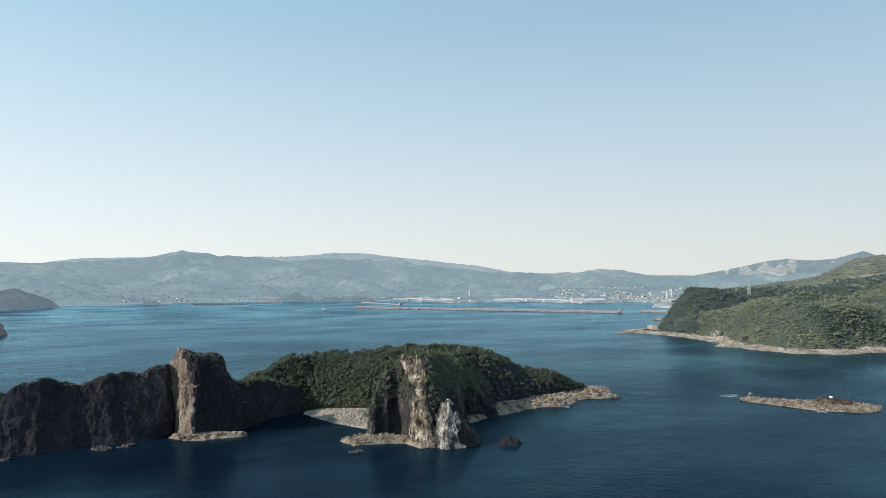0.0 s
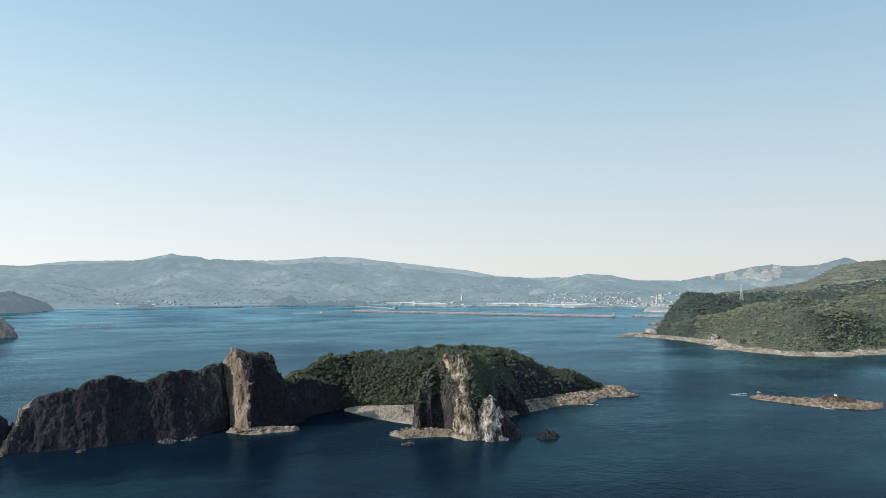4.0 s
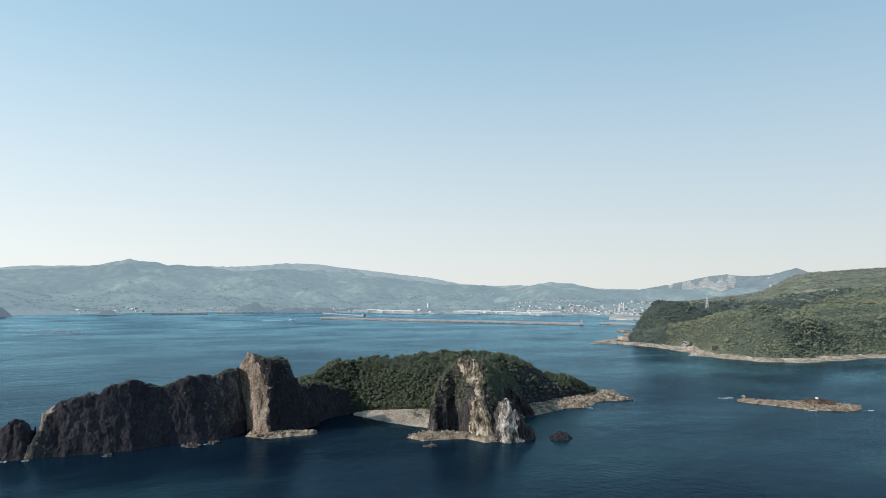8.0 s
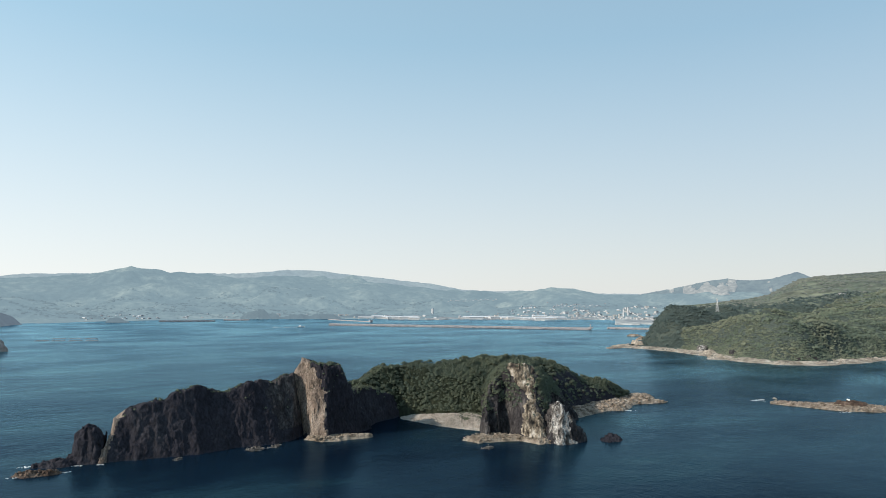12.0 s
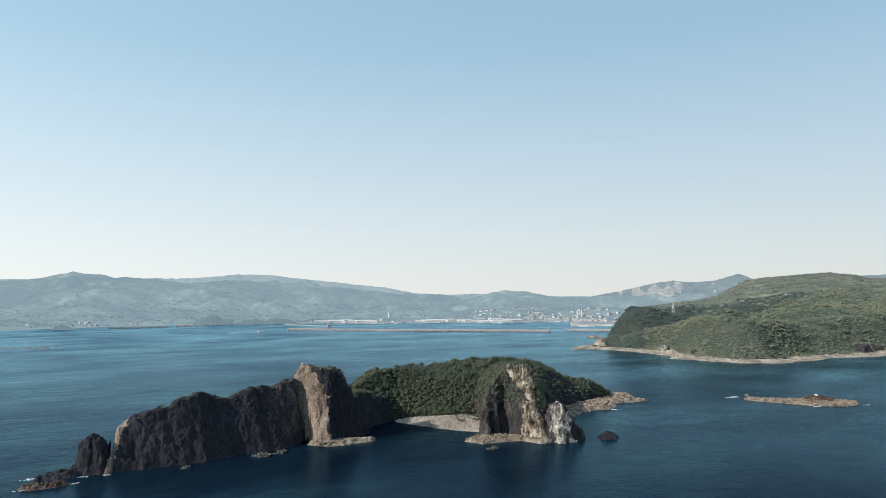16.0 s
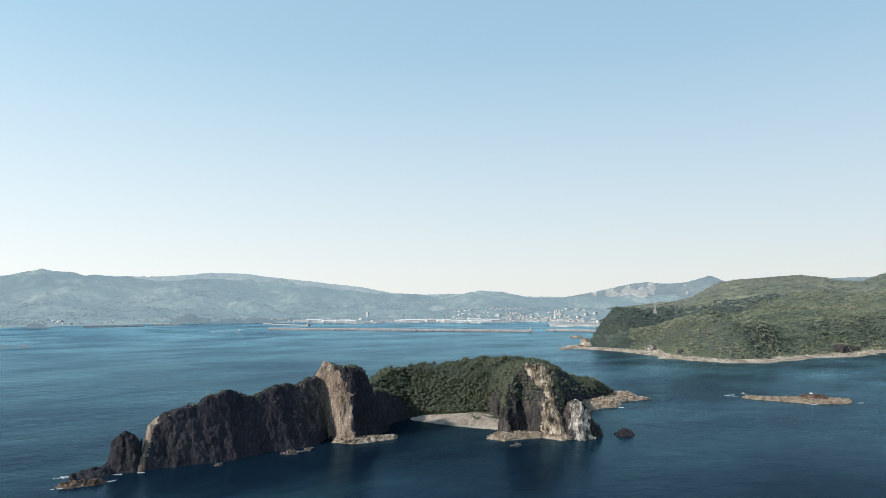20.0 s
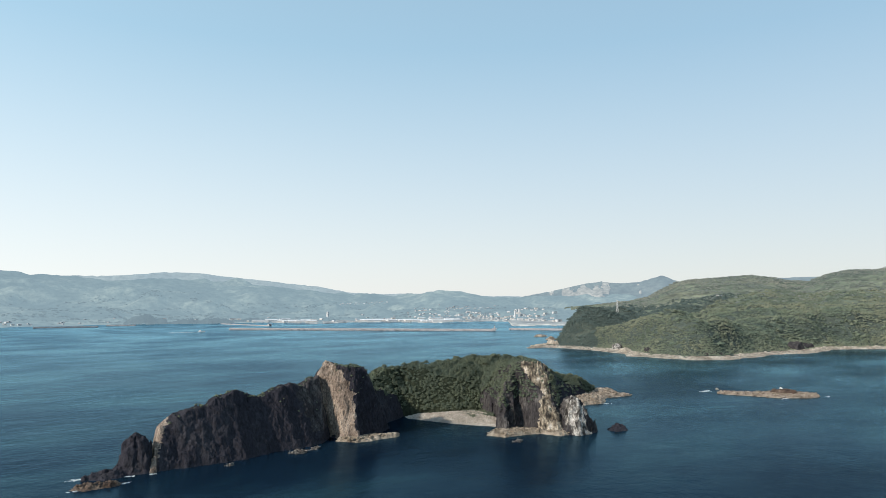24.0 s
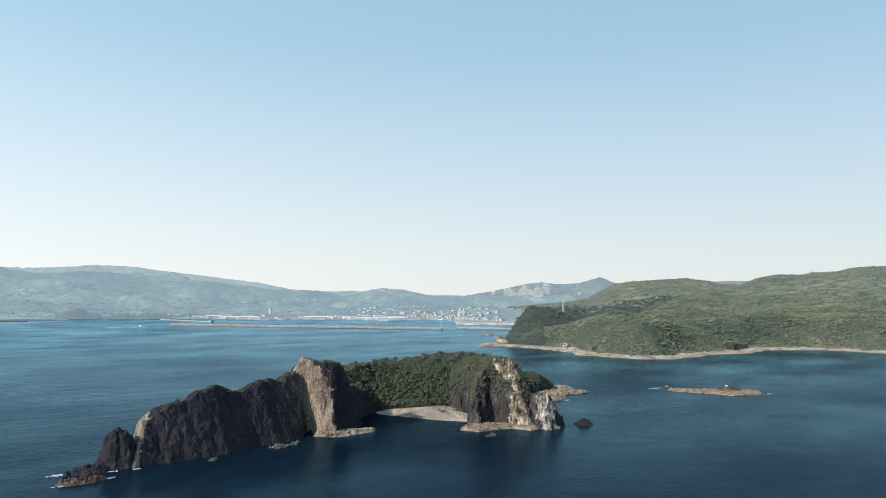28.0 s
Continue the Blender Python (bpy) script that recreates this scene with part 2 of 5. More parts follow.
def water_mat():
    """Deep sea: blue-green body with paler drifts, wind ripples on a slow swell, smooth and ruffled lanes."""
    m, n, l, b = mat("sea water", 0.2)
    n.remove(b)
    co = n.new("ShaderNodeTexCoord").outputs["Object"]
    turn = n.new("ShaderNodeMapping")
    turn.inputs["Rotation"].default_value = (0, 0, radians(-24))
    l.new(co, turn.inputs[0])
    warp = mix(n, l, 1.0, turn.outputs[0], mix(n, l, 1.0, tex_noise(n, l, co, 0.012, 3), (45, 45, 0), "MULTIPLY"), "ADD")
    drift = tex_noise(n, l, warp, 0.0065, 6, 0.62, (0.8, 1.5, 1))
    deep = ramp(n, l, drift, [(0.34, (0.0028, 0.0066, 0.0150)), (0.5, (0.004, 0.0118, 0.0235)), (0.62, (0.007, 0.022, 0.034)), (0.76, (0.0115, 0.035, 0.048))])
    w1 = tex_noise(n, l, turn.outputs[0], 0.30, 5, 0.62, (1.25, 0.8, 1))
    w2 = tex_noise(n, l, turn.outputs[0], 0.055, 3, 0.55, (0.85, 1.2, 1))
    s = n.new("ShaderNodeMath")
    s.operation = "MULTIPLY_ADD"
    s.inputs[1].default_value = 1.8
    l.new(w2, s.inputs[0])
    l.new(w1, s.inputs[2])
    k = n.new("ShaderNodeBump")
    k.inputs["Distance"].default_value = 1.0
    l.new(ramp(n, l, tex_noise(n, l, warp, 0.009, 4, 0.55), [(0.35, (0.14,) * 3), (0.65, (0.31,) * 3)]), k.inputs["Strength"])
    l.new(s.outputs[0], k.inputs["Height"])
    body, gloss, fres, both = n.new("ShaderNodeBsdfDiffuse"), n.new("ShaderNodeBsdfGlossy"), n.new("ShaderNodeFresnel"), n.new("ShaderNodeMixShader")
    l.new(deep, body.inputs["Color"])
    l.new(ramp(n, l, drift, [(0.36, (0.365, 0.60, 0.76)), (0.52, (0.465, 0.745, 0.88)), (0.7, (0.59, 0.90, 0.98))]), gloss.inputs["Color"])
    fres.inputs["IOR"].default_value = 1.09
    l.new(k.outputs[0], fres.inputs["Normal"])
    l.new(k.outputs[0], gloss.inputs["Normal"])
    l.new(ramp(n, l, drift, [(0.35, (0.12,) * 3), (0.7, (0.26,) * 3)]), gloss.inputs["Roughness"])
    l.new(fres.outputs[0], both.inputs[0])
    l.new(body.outputs[0], both.inputs[1])
    l.new(gloss.outputs[0], both.inputs[2])
    l.new(both.outputs[0], n["Material Output"].inputs["Surface"])
    return m


WATER = water_mat()


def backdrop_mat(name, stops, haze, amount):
    """Distant country; kilometres of bright haze are put in as an even glow."""
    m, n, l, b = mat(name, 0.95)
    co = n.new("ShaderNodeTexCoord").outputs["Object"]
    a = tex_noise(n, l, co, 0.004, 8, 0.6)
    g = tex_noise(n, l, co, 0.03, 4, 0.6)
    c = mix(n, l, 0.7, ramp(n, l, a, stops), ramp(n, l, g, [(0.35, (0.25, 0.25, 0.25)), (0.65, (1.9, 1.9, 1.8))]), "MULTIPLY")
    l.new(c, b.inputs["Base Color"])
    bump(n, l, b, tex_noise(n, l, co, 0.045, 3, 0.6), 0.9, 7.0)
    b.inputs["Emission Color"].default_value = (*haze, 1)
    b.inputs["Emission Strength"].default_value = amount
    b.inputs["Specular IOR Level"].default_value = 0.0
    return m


# last two arguments: colour and strength of the painted haze glow
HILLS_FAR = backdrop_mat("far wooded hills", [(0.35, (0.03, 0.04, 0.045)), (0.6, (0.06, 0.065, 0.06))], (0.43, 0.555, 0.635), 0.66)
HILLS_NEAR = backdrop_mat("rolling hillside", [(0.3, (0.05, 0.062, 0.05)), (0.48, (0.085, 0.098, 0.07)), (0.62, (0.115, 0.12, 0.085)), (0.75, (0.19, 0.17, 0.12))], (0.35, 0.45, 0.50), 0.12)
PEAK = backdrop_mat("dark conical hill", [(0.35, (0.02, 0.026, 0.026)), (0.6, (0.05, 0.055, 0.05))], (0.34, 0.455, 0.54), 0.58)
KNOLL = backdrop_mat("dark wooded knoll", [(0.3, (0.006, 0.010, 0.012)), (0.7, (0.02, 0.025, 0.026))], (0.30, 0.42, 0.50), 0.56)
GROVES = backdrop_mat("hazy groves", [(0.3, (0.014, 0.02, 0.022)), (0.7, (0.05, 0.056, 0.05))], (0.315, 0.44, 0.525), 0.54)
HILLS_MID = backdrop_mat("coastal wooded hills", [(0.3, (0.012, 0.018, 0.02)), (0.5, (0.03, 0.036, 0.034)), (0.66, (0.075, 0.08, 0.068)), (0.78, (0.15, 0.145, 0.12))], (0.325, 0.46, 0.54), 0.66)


# ---- geometry helpers ----
rng = np.random.default_rng(7)
_TAB = np.random.default_rng(3).random(4096).astype(np.float32)


def _hash(i, j, k):
    return _TAB[((i * 73856093) ^ (j * 19349663) ^ (k * 83492791)) & 4095]


def vnoise(x, y, z=0.0):
    """Smooth value noise in -1..1."""
    x, y, z = np.broadcast_arrays(np.asarray(x, np.float32), np.asarray(y, np.float32), np.asarray(z, np.float32))
    fx, fy, fz = np.floor(x), np.floor(y), np.floor(z)
    i, j, k = fx.astype(np.int64), fy.astype(np.int64), fz.astype(np.int64)
    u, v, w = x - fx, y - fy, z - fz
    u, v, w = (a * a * (3 - 2 * a) for a in (u, v, w))
    out = 0
    for di in (0, 1):
        for dj in (0, 1):
            for dk in (0, 1):
                out = out + _hash(i + di, j + dj, k + dk) * (u if di else 1 - u) * (v if dj else 1 - v) * (w if dk else 1 - w)
    return out * 2 - 1


def blocks(x, y, z, seed=0):
    """Jointed rock: each irregular cell stands in or out by its own amount, with grooves between cells. Roughly -1..1."""
    x, y, z = (np.asarray(a, np.float32) for a in (x, y, z))
    i, j, k = (np.floor(a).astype(np.int64) for a in (x, y, z))
    f1, f2, val = np.full(x.shape, 9.0, np.float32), np.full(x.shape, 9.0, np.float32), np.zeros(x.shape, np.float32)
    for a in (-1, 0, 1):
        for c in (-1, 0, 1):
            for e in (-1, 0, 1):
                u, v, w = i + a, j + c, k + e
                hx, hy, hz = _hash(u + seed, v, w), _hash(u, v + 31, w + seed), _hash(u + 57, v, w)
                d = (u + hx - x) ** 2 + (v + hy - y) ** 2 + (w + hz - z) ** 2
                m = d < f1
                f2 = np.where(m, f1, np.minimum(f2, d))
                val = np.where(m, _hash(u + 11, v + 5, w + 71), val)
                f1 = np.where(m, d, f1)
    groove = np.clip((np.sqrt(f2) - np.sqrt(f1)) / 0.22, 0, 1)
    return (val * 2 - 1) - 0.7 * (1 - groove)


def fbm(x, y, z=0.0, octaves=4, gain=0.5):
    total, amp = 0, 1.0
    for o in range(octaves):
        f = 2.03 ** o
        total = total + amp * vnoise(np.asarray(x) * f + 17.3 * o, np.asarray(y) * f - 9.1 * o, np.asarray(z) * f + 4.7 * o)
        amp *= gain
    return total


def mesh_from(name, verts, quads, smooth=False):
    me = bpy.data.meshes.new(name)
    verts, quads = np.asarray(verts, np.float32), np.asarray(quads, np.int32)
    k = quads.shape[1]
    me.vertices.add(len(verts))
    me.vertices.foreach_set("co", verts.ravel())
    me.loops.add(quads.size)
    me.loops.foreach_set("vertex_index", quads.ravel())
    me.polygons.add(len(quads))
    me.polygons.foreach_set("loop_start", np.arange(len(quads), dtype=np.int32) * k)
    me.polygons.foreach_set("loop_total", np.full(len(quads), k, np.int32))
    me.update(calc_edges=True)
    if smooth:
        me.polygons.foreach_set("use_smooth", np.ones(len(quads), bool))
    return me


def put_mesh(name, me, material, parent=None, label=""):
    ob = new(name, me)
    if not me.materials:
        me.materials.append(material)
    ob.parent = parent
    return tagged(ob, label)


def part(name, bm, material, parent, label=""):
    me = bpy.data.meshes.new(name)
    bm.to_mesh(me)
    bm.free()
    return put_mesh(name, me, material, parent, label)


def surface_net(field, origin, step):
    """Quads of the surface where a sampled field changes sign (positive inside)."""
    d, s = field, field > 0
    nx, ny, nz = (v - 1 for v in d.shape)
    corner = [(a, b, c) for a in (0, 1) for b in (0, 1) for c in (0, 1)]

    def cut(arr, o):
        return arr[o[0]:o[0] + nx, o[1]:o[1] + ny, o[2]:o[2] + nz]
    count = sum(cut(s, o).astype(np.int8) for o in corner)
    act = (count > 0) & (count < 8)
    idx = np.full(act.shape, -1, np.int64)
    idx[act] = np.arange(act.sum())
    cell = np.argwhere(act)
    pos, hits = np.zeros((len(cell), 3)), np.zeros(len(cell))
    for o in corner:
        for ax in range(3):
            if o[ax]:
                continue
            p = list(o)
            p[ax] = 1
            va, vb = cut(d, o)[act], cut(d, p)[act]
            m = (va > 0) != (vb > 0)
            t = np.where(m, va / np.where(m, va - vb, 1), 0)
            q = np.tile(np.array(o, float), (len(cell), 1))
            q[:, ax] = t
            pos[m] += q[m]
            hits[m] += 1
    verts = (cell + pos / hits[:, None]) * step + np.array(origin)
    quads = []
    for ax in range(3):
        b, c = (ax + 1) % 3, (ax + 2) % 3
        lo = [slice(None)] * 3
        hi = [slice(None)] * 3
        lo[ax], hi[ax] = slice(0, -1), slice(1, None)
        e = np.argwhere(s[tuple(lo)] != s[tuple(hi)])
        n = (nx, ny, nz)
        e = e[(e[:, b] >= 1) & (e[:, c] >= 1) & (e[:, b] < n[b]) & (e[:, c] < n[c])]

        def at(db, dc):
            q = e.copy()
            q[:, b] -= db
            q[:, c] -= dc
            return idx[q[:, 0], q[:, 1], q[:, 2]]
        f = np.stack([at(1, 1), at(0, 1), at(0, 0), at(1, 0)], 1)
        flip = ~s[e[:, 0], e[:, 1], e[:, 2]]
        f[flip] = f[flip][:, ::-1]
        quads.append(f)
    return verts, np.concatenate(quads)


def rock_body(name, height, box, step, material, parent, label="", rough=1.8, grain=4.8, crags=1.0, smooth=False, front=None, second=None):
    """A rock mass from a ground-height function, roughened in all three directions."""
    x0, x1, y0, y1, z1 = box
    gx, gy = np.arange(x0, x1, step), np.arange(y0, y1, step)
    gz = np.arange(-1.5, z1, step)
    X, Y = np.meshgrid(gx, gy, indexing="ij")
    wx = X + 1.5 * fbm(X / 14, Y / 14, 3.1, 3)
    wy = Y + 1.5 * fbm(X / 14, Y / 14, 8.7, 3)
    h = height(wx, wy)
    hx, hy = np.gradient(h, step)
    slope = np.minimum(np.sqrt(1 + hx * hx + hy * hy), 7)
    D = (h[:, :, None] - gz) / slope[:, :, None]
    if front:
        xs, lo_y, hi_y, top_z = front
        zz = np.clip(gz / top_z, 0, 1.1)
        face = np.interp(wx, xs, lo_y)[:, :, None] * (1 - zz) + np.interp(wx, xs, hi_y)[:, :, None] * zz
        D = np.minimum(D, (wy[:, :, None] - face) * 0.8)
    near = np.abs(D) < rough * 1.9
    I = np.nonzero(near)
    px, py, pz = gx[I[0]], gy[I[1]], gz[I[2]]
    bumps = fbm(px / (grain * 1.6), py / (grain * 1.6), pz / (grain * 2.4), 3, 0.55)
    tilt = 0.35 * px + 0.2 * py
    big = blocks(px / (grain * 0.8), py / (grain * 0.8), (pz + tilt) / (grain * 2.0), 3)
    small = blocks(px / (grain * 0.3), py / (grain * 0.3), (pz + tilt) / (grain * 0.45), 8)
    low = np.clip((pz + 0.5) / 2, 0.25, 1)
    D[I] += rough * low * (0.45 * bumps + crags * (0.5 * big + 0.3 * small))
    for k in range(1, D.shape[2]):
        D[:, :, k] = np.minimum(D[:, :, k], D[:, :, k - 1] + 0.2 * step)
    D[0], D[-1], D[:, 0], D[:, -1] = -1, -1, -1, -1
    D[:, :, -1] = -1
    v, q = surface_net(D, (x0, y0, -1.5), step)
    me = mesh_from(name, v, q, smooth)
    if second:
        me.materials.append(material)
        for other in second[:-1]:
            me.materials.append(other)
        c = v[q].mean(1)
        jag = 1.6 * fbm(c[:, 0] / 3, c[:, 1] / 3, c[:, 2] / 3, 3)
        me.polygons.foreach_set("material_index", second[-1](c[:, 0] + jag, c[:, 1] + jag, c[:, 2]).astype(np.int32))
    return put_mesh(name, me, material, parent, label)


def along(X, Y, pts):
    """Nearest place on a plan polyline of rows (x, y, values...): side offset q (positive to its left) and the values there."""
    best = np.full(X.shape, 1e9)
    q = np.zeros(X.shape)
    vals = [np.zeros(X.shape) for _ in pts[0][2:]]
    for a, b in zip(pts, pts[1:]):
        dx, dy = b[0] - a[0], b[1] - a[1]
        L = math.hypot(dx, dy)
        t = np.clip(((X - a[0]) * dx + (Y - a[1]) * dy) / (L * L), 0, 1)
        px, py = a[0] + t * dx, a[1] + t * dy
        d = np.hypot(X - px, Y - py)
        m = d < best
        best = np.where(m, d, best)
        q = np.where(m, d * np.where((dx * (Y - a[1]) - dy * (X - a[0])) >= 0, 1, -1), q)
        for v, va, vb in zip(vals, a[2:], b[2:]):
            v[m] = (va + t * (vb - va))[m]
    return q, vals


def inside(X, Y, poly):
    """Signed distance to a plan polygon, positive inside."""
    d = np.full(X.shape, 1e9)
    ins = np.zeros(X.shape, bool)
    for (ax, ay), (bx, by) in zip(poly, poly[1:] + poly[:1]):
        dx, dy = bx - ax, by - ay
        t = np.clip(((X - ax) * dx + (Y - ay) * dy) / (dx * dx + dy * dy), 0, 1)
        d = np.minimum(d, np.hypot(X - ax - t * dx, Y - ay - t * dy))
        if ay != by:
            c = ((ay > Y) != (by > Y)) & (X < (bx - ax) * (Y - ay) / (by - ay) + ax)
            ins ^= c
    return np.where(ins, d, -d)


# ---- the sea ----
def sea():
    v = [(-5200, -1500, 0), (5200, -1500, 0), (5200, 5200, 0), (-5200, 5200, 0)]
    ob = put_mesh("water", mesh_from("water", v, [(0, 1, 2, 3)]), WATER)
    tagged(ob, "deep blue-green rippled sea water in a sheltered bay", "water", kind="structure")


sea()

# ---- the island ----
island = tagged(new("rocky_island"), "rugged dark rocky island with cliffs and a wooded hill", "island")

RIDGE = [(-131, 334.5, 18), (-126, 337, 22), (-112, 344, 25.3), (-102, 349, 29.8), (-95, 353, 28), (-87, 357, 26.4), (-79, 361, 28),
         (-73, 364, 30.2), (-69, 366, 31.4), (-63, 370.5, 29), (-58.8, 374.5, 31.8), (-53, 378, 33.5)]


def cliff_height(X, Y):
    q, (H,) = along(X, Y, RIDGE)
    H = H + 1.0 * fbm(X / 4, Y / 4, 1.0, 3)
    front = np.maximum(0, -q - 1.5 + 1.3 * fbm((X + 0.6 * Y) / 17, (Y - 0.6 * X) / 34, 4.0, 3))
    back = np.maximum(0, q - 3)
    foot = inside(X, Y, [(-134, 323), (-118, 321), (-102, 323.5), (-73, 339), (-59, 352.5), (-52, 361.5), (-47.5, 372), (-46, 396), (-60, 405), (-120, 370), (-137, 345)])
    h = H - 2.1 * front - 1.3 * back
    return np.minimum(h, foot * 5.0 + 1.0)


# tan left end and greyer part by the tower paint sunlit patches
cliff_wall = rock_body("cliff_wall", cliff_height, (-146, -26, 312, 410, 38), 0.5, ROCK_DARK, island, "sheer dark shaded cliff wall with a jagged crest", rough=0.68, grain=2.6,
                        second=(ROCK_PURPLE, ROCK_TAN_LIT, lambda x, y, z: np.where(x < -134.5 + 0.27 * z + 2.2 * fbm(x / 3, y / 3, z / 3, 3), 2, (x > -61 - 0.2 * z + 5 * fbm(x / 6, y / 6, z / 8, 3)) & (z > 6))))


def cape_height(X, Y):
    f = inside(X, Y, [(-149, 325), (-143, 322), (-136, 322), (-133, 327), (-134, 338), (-142, 341), (-150, 336)])
    h = np.minimum(15.5 - 0.5 * np.abs(X + 141), 3.6 * f + 1)
    low = inside(X, Y, [(-162, 320), (-152, 317), (-143, 321), (-140, 328), (-148, 333), (-158, 326)])
    return np.maximum(h, np.minimum(0.8 * low + 0.2, 2.2))


rock_body("cape_rock", cape_height, (-168, -128, 312, 348, 20), 0.7, ROCK_DARK, island, "separate dark rock block at the end of the cliff", grain=4)


def tower_height(X, Y):
    top = np.interp(X, [-58, -53, -50.5, -48.6, -46, -42, -32, -28.5, -25.5, -20, -14, -8], [22, 33, 37, 41.2, 39.4, 37.6, 37.2, 36, 30, 20, 9, 0])
    back = np.maximum(0, Y - 386) * 3.0
    return top - 0.05 * (Y - 376) - back + 0.6 * fbm(X / 4, Y / 4, 2.0, 3)


TOWER_FRONT = ([-58, -50, -44.2, -40, -35.5, -28, -20, -12, -4], [384, 377, 367.8, 362.5, 357.6, 363.5, 370, 380, 394],
               [386, 377.5, 372.2, 368.6, 366.2, 369.5, 377, 388, 398], 38)
# by height: where the tan painted-sunlight face meets the shade-dark body
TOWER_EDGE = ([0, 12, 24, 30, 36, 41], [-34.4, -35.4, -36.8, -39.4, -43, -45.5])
rock_tower = rock_body("rock_tower", tower_height, (-62, 0, 346, 408, 44), 0.44, ROCK_DARK, island, "tall rock tower painted dark on its shaded body, tan on its sunlit face", front=TOWER_FRONT, grain=2.7, rough=1.15,
          second=(ROCK_TAN_LIT, lambda x, y, z: (x < np.interp(z, *TOWER_EDGE) + 0.8 * fbm(x / 2, y / 2, z / 5, 2)) & (y < 384)))


def fin_height(X, Y):
    f = inside(X, Y, [(-135.6, 323.2), (-134.5, 322.2), (-133.4, 322.8), (-130.8, 333), (-131.6, 337), (-133.2, 334)])
    return np.minimum(np.minimum(14 * f + 0.5, 1.5 * (Y - 322.5) + 1), 17)


# thin fin added in pale tan to paint the cliff end's sunlit edge
rock_body("rock_fin", fin_height, (-142, -122, 316, 344, 25), 0.4, ROCK_TAN_LIT, island, "thin added fin painting the sunlit edge at the end of the cliff", rough=0.75, grain=2.2)


NECK = [(-26, 384, 22), (-20, 396, 20), (-14, 408, 21), (-4, 418, 17), (6, 427, 13)]


def neck_height(X, Y):
    q, (H,) = along(X, Y, NECK)
    return H + 0.8 * fbm(X / 5, Y / 5, 3.0, 3) - 2.4 * np.maximum(0, -q - 2) - 1.1 * np.maximum(0, q - 5)


rock_body("saddle_rock", neck_height, (-56, 34, 366, 452, 32), 0.7, ROCK_DARK, island, "steep shaded rock saddle between tower and hill", rough=1.1, grain=3.5)

HILL = [(-14, 429, 17.4, 22), (-3, 432, 23.9, 32), (17, 437, 25.9, 36), (40, 442, 26.4, 36), (60, 447, 27.4, 36), (82, 452, 29.4, 40), (103, 456, 29.2, 34),
        (117, 459, 27.4, 30), (128, 462, 22.9, 26), (138, 464, 18, 22), (150, 466, 12.6, 17), (165, 470, 10.6, 15), (178, 474, 7.4, 12), (186, 478, 1.0, 8)]


def hill_height(X, Y):
    q, (H, w) = along(X, Y, HILL)
    u = np.clip(np.abs(q) / w, 0, 1.5)
    h = H * np.clip(1 - u * u, -0.2, 1) + 1.2 * fbm(X / 12, Y / 12, 2.0, 3)
    # foot of the slope behind the beach is a low cliff
    f = inside(X, Y, [(-32, 418), (-10, 418), (12, 424), (40, 416), (66, 412), (92, 405), (119, 420), (139, 436), (153, 449), (169, 458), (188, 472), (198, 484), (150, 500), (60, 492), (-20, 470), (-36, 440)])
    return np.minimum(h + 4, f * 2.6)


# near-black rock on the far flank paints in its shade
rock_body("wooded_hill", hill_height, (-46, 206, 386, 510, 38), 1.0, SOIL, island, "steep hill under dense evergreen scrub, its far flank painted dark as shade", rough=0.9,
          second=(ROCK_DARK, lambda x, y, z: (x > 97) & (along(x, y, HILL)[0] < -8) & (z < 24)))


def buttress_height(X, Y):
    u = X - 0.14 * (Y - 348)
    top = np.interp(u, [42, 46, 48, 50, 53, 58, 61, 63.5, 68, 73, 76.5, 80, 84, 92, 104], [-6, 4, 14.5, 21, 26.5, 32, 36, 38.6, 39, 38.2, 36, 29, 22, 11, 1])
    far = np.clip((Y - 362) / 70, 0, 1)
    flank = np.interp(X - 0.55 * np.clip(Y - 354, 0, 30), [44.5, 46, 47.5, 50, 53, 56], [-8, 4, 15, 23, 34, 60])
    return np.minimum(flank, top * (1 - far) + far * np.interp(u, [50, 58, 70, 90, 102, 114], [0, 22, 31, 33, 22, 3]) - 2.5 * np.maximum(0, Y - 430))


BUTTRESS_FRONT = ([43, 46, 48.2, 50.5, 53, 57, 61, 64, 66.5, 69, 72, 76, 80, 90, 100], [374, 360, 351.5, 350.5, 355, 353, 358.5, 358, 353, 343.5, 338.5, 335.5, 337, 364, 396],
                  [376, 366, 361.5, 361.5, 363.5, 362, 363, 359, 357, 355.5, 354.5, 353, 357, 374, 398], 38)
RIB_LEFT = ([0, 12, 24, 29, 33, 38], [68, 68.4, 70, 67.5, 64.5, 63.5])
RIB_RIGHT = ([0, 12, 24, 29, 33, 38], [79.5, 78, 75.5, 75, 76, 78])
# pale streaked rib rock; its mask also paints the sunlit left wall
rock_buttress = rock_body("rock_buttress", buttress_height, (40, 120, 324, 440, 45), 0.48, ROCK_PURPLE, island, "steep purple-grey buttress with a white streaked rib, toned as sunlit, under scrub", front=BUTTRESS_FRONT, grain=2.8, rough=1.45,
          second=(ROCK_CREAM, lambda x, y, z: (x > np.interp(z, *RIB_LEFT) + 1.4 * fbm(x / 2, z / 4, 1.0, 3)) & (x < np.interp(z, *RIB_RIGHT) + 1.6 * fbm(x / 2, z / 4, 5.0, 3)) & (y < 362)))


def stack_height(X, Y):
    f = inside(X, Y, [(78, 332), (84, 327), (92, 329), (100, 336), (99, 344), (90, 354), (78, 348)])
    return np.minimum(np.interp(X, [77, 81, 83.5, 86, 88.5, 92, 97, 102], [9, 15, 19.5, 20.5, 18.5, 12, 6, 0]) - 0.25 * np.abs(Y - 339), f * 4.2 + 0.6)


